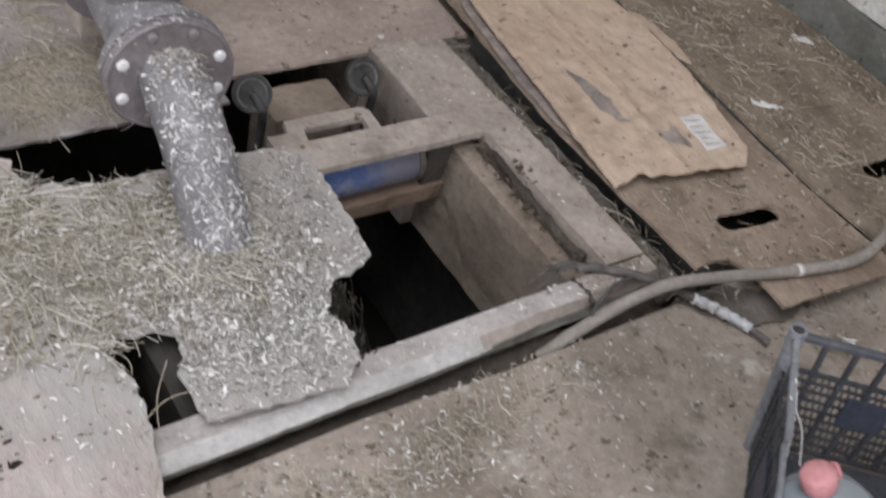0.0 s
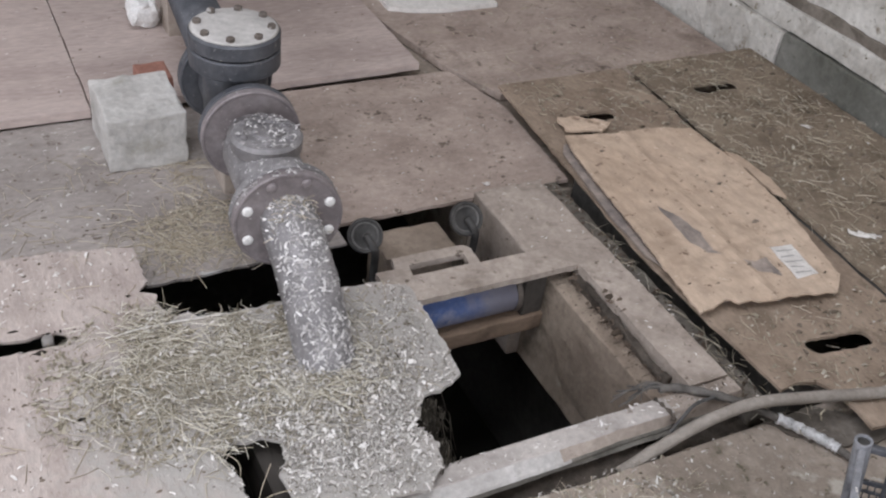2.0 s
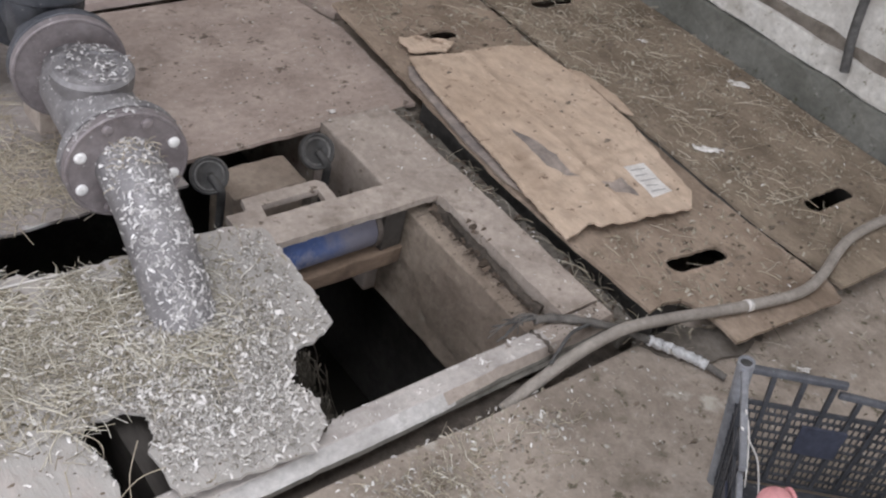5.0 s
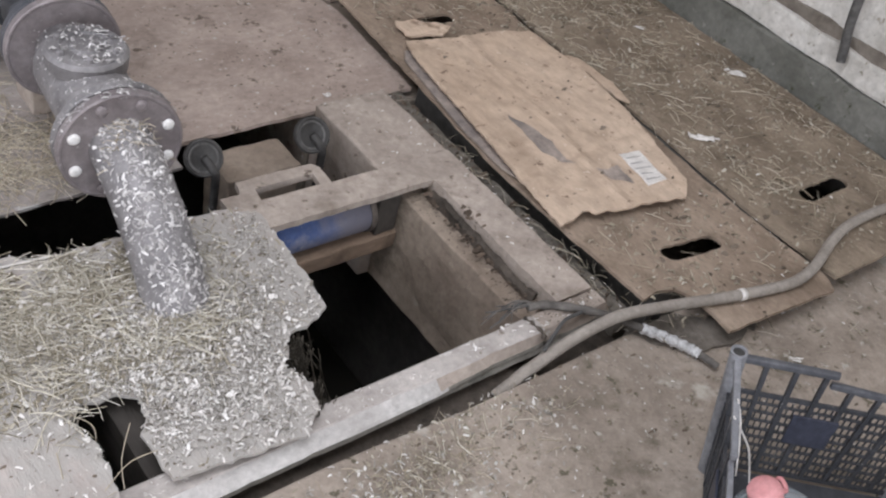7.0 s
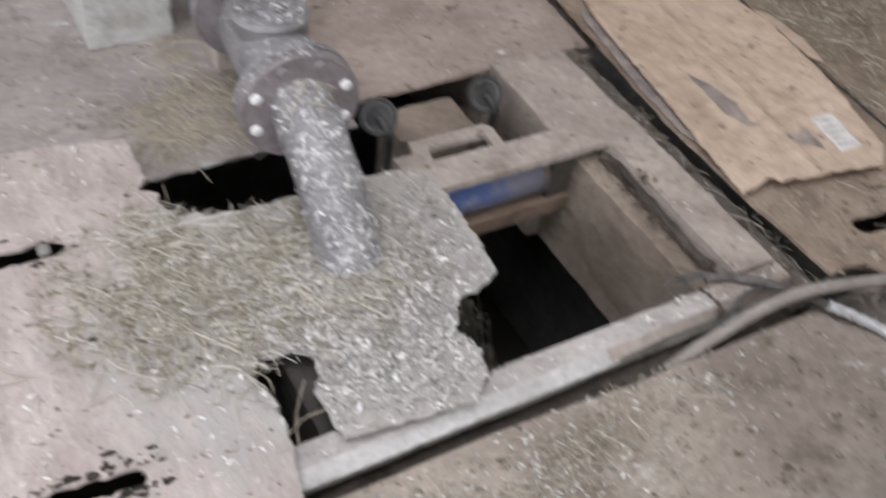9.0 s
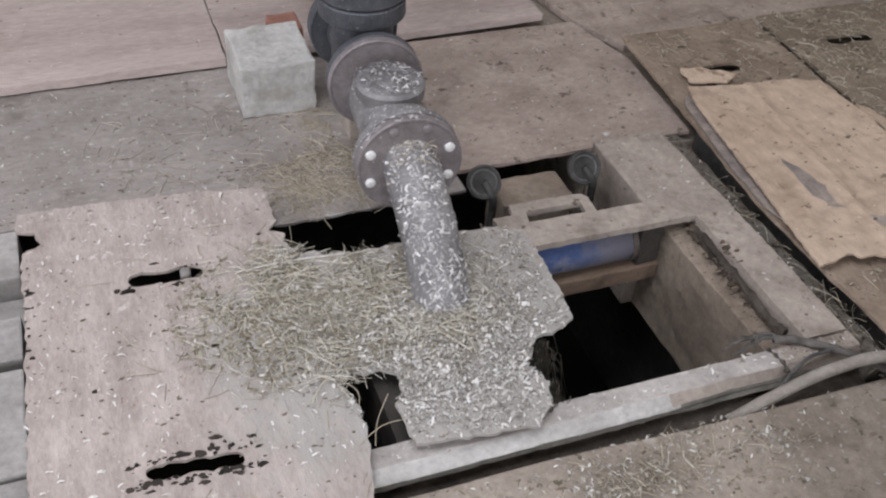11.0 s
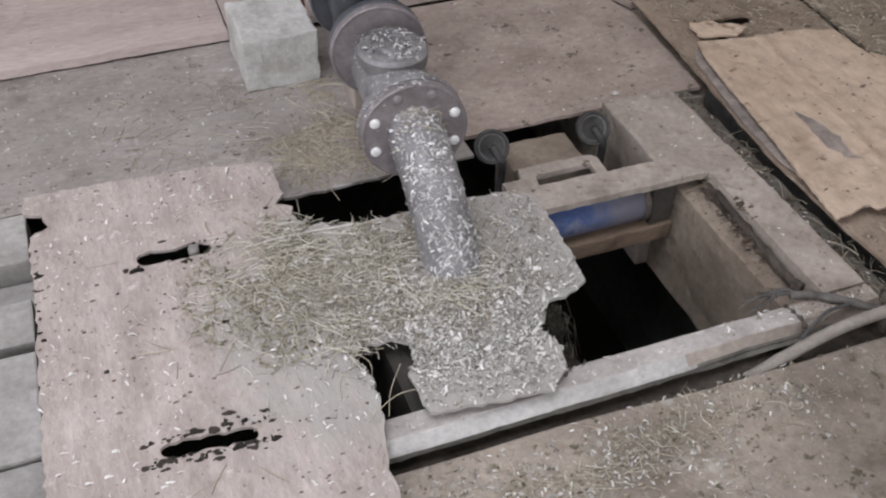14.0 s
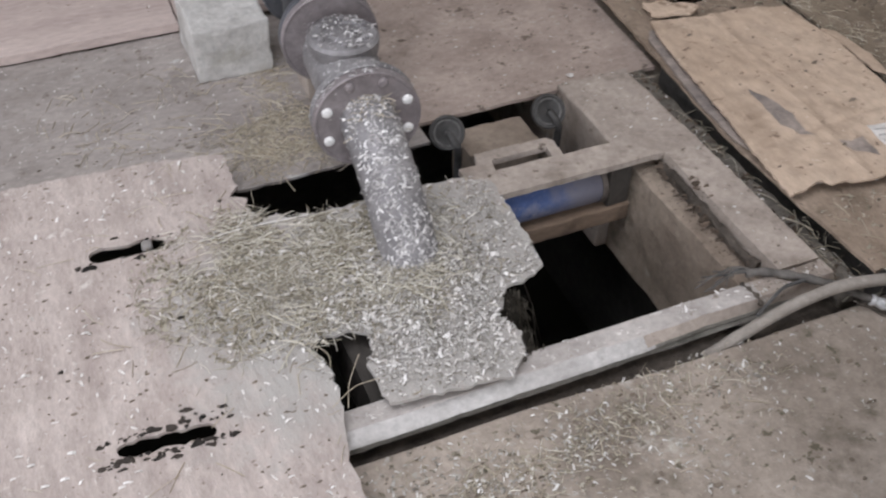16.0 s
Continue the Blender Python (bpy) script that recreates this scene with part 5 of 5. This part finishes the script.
loose("crumbs_cardboard", V, F, M_BROWNCRUMB, "brown dirt crumbs on the flattened cardboard", "dirt")
pl = scatter(rs, 150, 0.3, 1.2, -0.6, 0.8, 0.018, on_sheet) + scatter(rs, 70, 0.1, 1.15, 0.85, 1.9, -0.028) + scatter(rs, 90, -0.45, 0.18, 0.36, 0.98, -0.026) + scatter(rs, 330, -1.6, -0.48, 0.42, 0.97, -0.03) \
    + scatter(rs, 220, -1.7, 0.05, 1.03, 1.8, 0.0) + scatter(rs, 45, -0.09, 0.09, 0.09, 0.34, -0.001) + scatter(rs, 40, 0.1, 0.15, -0.5, 0.34, -0.02) \
    + scatter(rs, 150, -0.9, 0.09, -0.46, -0.422, 0.001) + scatter(rs, 25, 0.0, 0.09, -0.42, 0.0, 0.0)
V, F = flakes(rs, [(p, (rs.uniform(-0.3, 0.3), rs.uniform(-0.3, 0.3), 1)) for p in pl], (0.0008, 0.005))
loose("shavings_sheets", V, F, M_FLAKE, "whitish shavings sprinkled on sheets and rim", "shavings")
pl = scatter(rs, 420, -0.45, 0.18, 0.36, 0.98, -0.026, None, 0.4) + scatter(rs, 700, -1.6, -0.48, 0.42, 0.97, -0.03, None, 0.4) + scatter(rs, 250, -1.7, 0.05, 1.03, 1.8, 0.0, None, 0.4)
V, F = crumbs(rs, pl, (0.0008, 0.0032))
loose("crumbs_back", V, F, M_BROWNCRUMB, "fine brown dirt on the plywood sheets", "dirt")
pl = scatter(rs, 900, -1.0, -0.5, 0.27, 0.52, -0.03, lambda x, y: math.hypot((x + 0.72) / 0.2, (y - 0.4) / 0.13) < 0.4 + rs.random(), 0.35) + scatter(rs, 160, -1.3, -0.75, 0.4, 0.8, -0.03, None, 0.5) + scatter(rs, 200, -0.79, -0.7, 0.42, 0.74, -0.03) + scatter(rs, 18, 0.1, 0.14, -0.5, 0.34, -0.02)
V, F = straws(rs, pl, (0.015, 0.07), (0.0004, 0.0010), 0.008, 0.3)
V2, F2 = flakes(rs, [(p, (rs.uniform(-0.5, 0.5), rs.uniform(-0.5, 0.5), 1)) for p in scatter(rs, 1500, -1.05, -0.5, 0.27, 0.56, -0.029, lambda x, y: math.hypot((x + 0.73) / 0.2, (y - 0.4) / 0.13) < 0.35 + rs.random(), 0.35)], (0.001, 0.005), 0.8)
loose("litter_back", V2, F2, M_LITTER, "greenish brown litter on the sheet beside the pipe", "litter")
loose("straw_back", V, F, M_STRAW, "wisps of straw under the pipe and in the channel", "straw")
pl = scatter(rs, 420, -0.062, -0.002, -0.41, 0.08, -0.044, lambda x, y: rs.random() < 0.15 + 0.85 * (x + 0.062) / 0.06) + scatter(rs, 60, -0.06, 0.09, -0.46, -0.42, 0.0)
V, F = crumbs(rs, pl, (0.0008, 0.003))
V2, F2 = crumbs(rs, [(-0.004 - abs(rs.gauss(0, 0.014)), rs.uniform(-0.4, 0.0), -0.042 + rs.uniform(0, 0.014)) for _ in range(120)] + [(rs.gauss(0.002, 0.006), rs.gauss(-0.13, 0.02), -0.002) for _ in range(26)], (0.002, 0.0085))
loose("clods_ledge", V2, F2, M_CLOD, "dark clods of dirt along the ledge corner", "dirt")
loose("crumbs_ledge", V, F, M_BROWNCRUMB, "crumbled concrete and dirt on the pit ledge", "dirt")
# hay that hangs from the ragged edge of the board
V, F = [], []
for _ in range(800):
    x, y = rs.choice(((-0.565, -0.40), (-0.57, -0.35), (-0.54, -0.29), (-0.56, -0.32)))
    x, y = x + rs.gauss(0, 0.014), y + rs.gauss(0, 0.02)
    n, r, l = len(V), rs.uniform(0.0004, 0.0013), rs.uniform(0.02, 0.17)
    dx, dy = rs.uniform(-0.02, 0.03), rs.uniform(-0.02, 0.02)
    for k in range(3):
        s = k / 2
        q = Vector((x + dx * s, y + dy * s * s, 0.012 - l * s))
        V += [q + Vector((r, 0, 0)), q + Vector((-r, r, 0)), q + Vector((0, -r, 0))]
    for k in range(2):
        a = n + 3 * k
        F += [(a, a + 1, a + 4, a + 3), (a + 1, a + 2, a + 5, a + 4), (a + 2, a, a + 3, a + 5)]
# a darker mix than the hay on the board
loose("hanging_hay", V, F, M_DARKHAY, "hay hanging from the ragged board edge", "hay")
# crumpled pale scraps: a few twisted strips each
def paper_scrap(x, y, z, s):
    e = thing("paper_scrap", "crumpled strip of pale paper on the floor", "scrap", "paper scraps")
    for _ in range(4):
        a, l = rs.gauss(-0.65, 0.3), s * rs.uniform(0.5, 1.1)
        dx, dy = math.cos(a), math.sin(a)
        cx, cy = x + rs.gauss(0, s * 0.25), y + rs.gauss(0, s * 0.2)
        w = s * rs.uniform(0.08, 0.2)
        bm = plate(ragged([(cx - dx * l - dy * w, cy - dy * l + dx * w), (cx - dx * l + dy * w, cy - dy * l - dx * w), (cx + dx * l + dy * w, cy + dy * l - dx * w), (cx + dx * l - dy * w, cy + dy * l + dx * w)], 0.007, s * 0.09, rs),
                   z, z + 0.0012, warp=lambda px, py: 0.009 * abs(noise.noise(Vector((px * 55, py * 55, 0)))), cut=0.006)
        part("strip", bm, M_LABEL, e)


for spot in ((0.745, -0.148, 0.02, 0.032), (-0.031, 0.39, -0.024, 0.011), (1.108, 0.039, 0.02, 0.028), (1.0, 0.33, 0.02, 0.016), (0.401, -0.751, -0.038, 0.012)):
    paper_scrap(*spot)
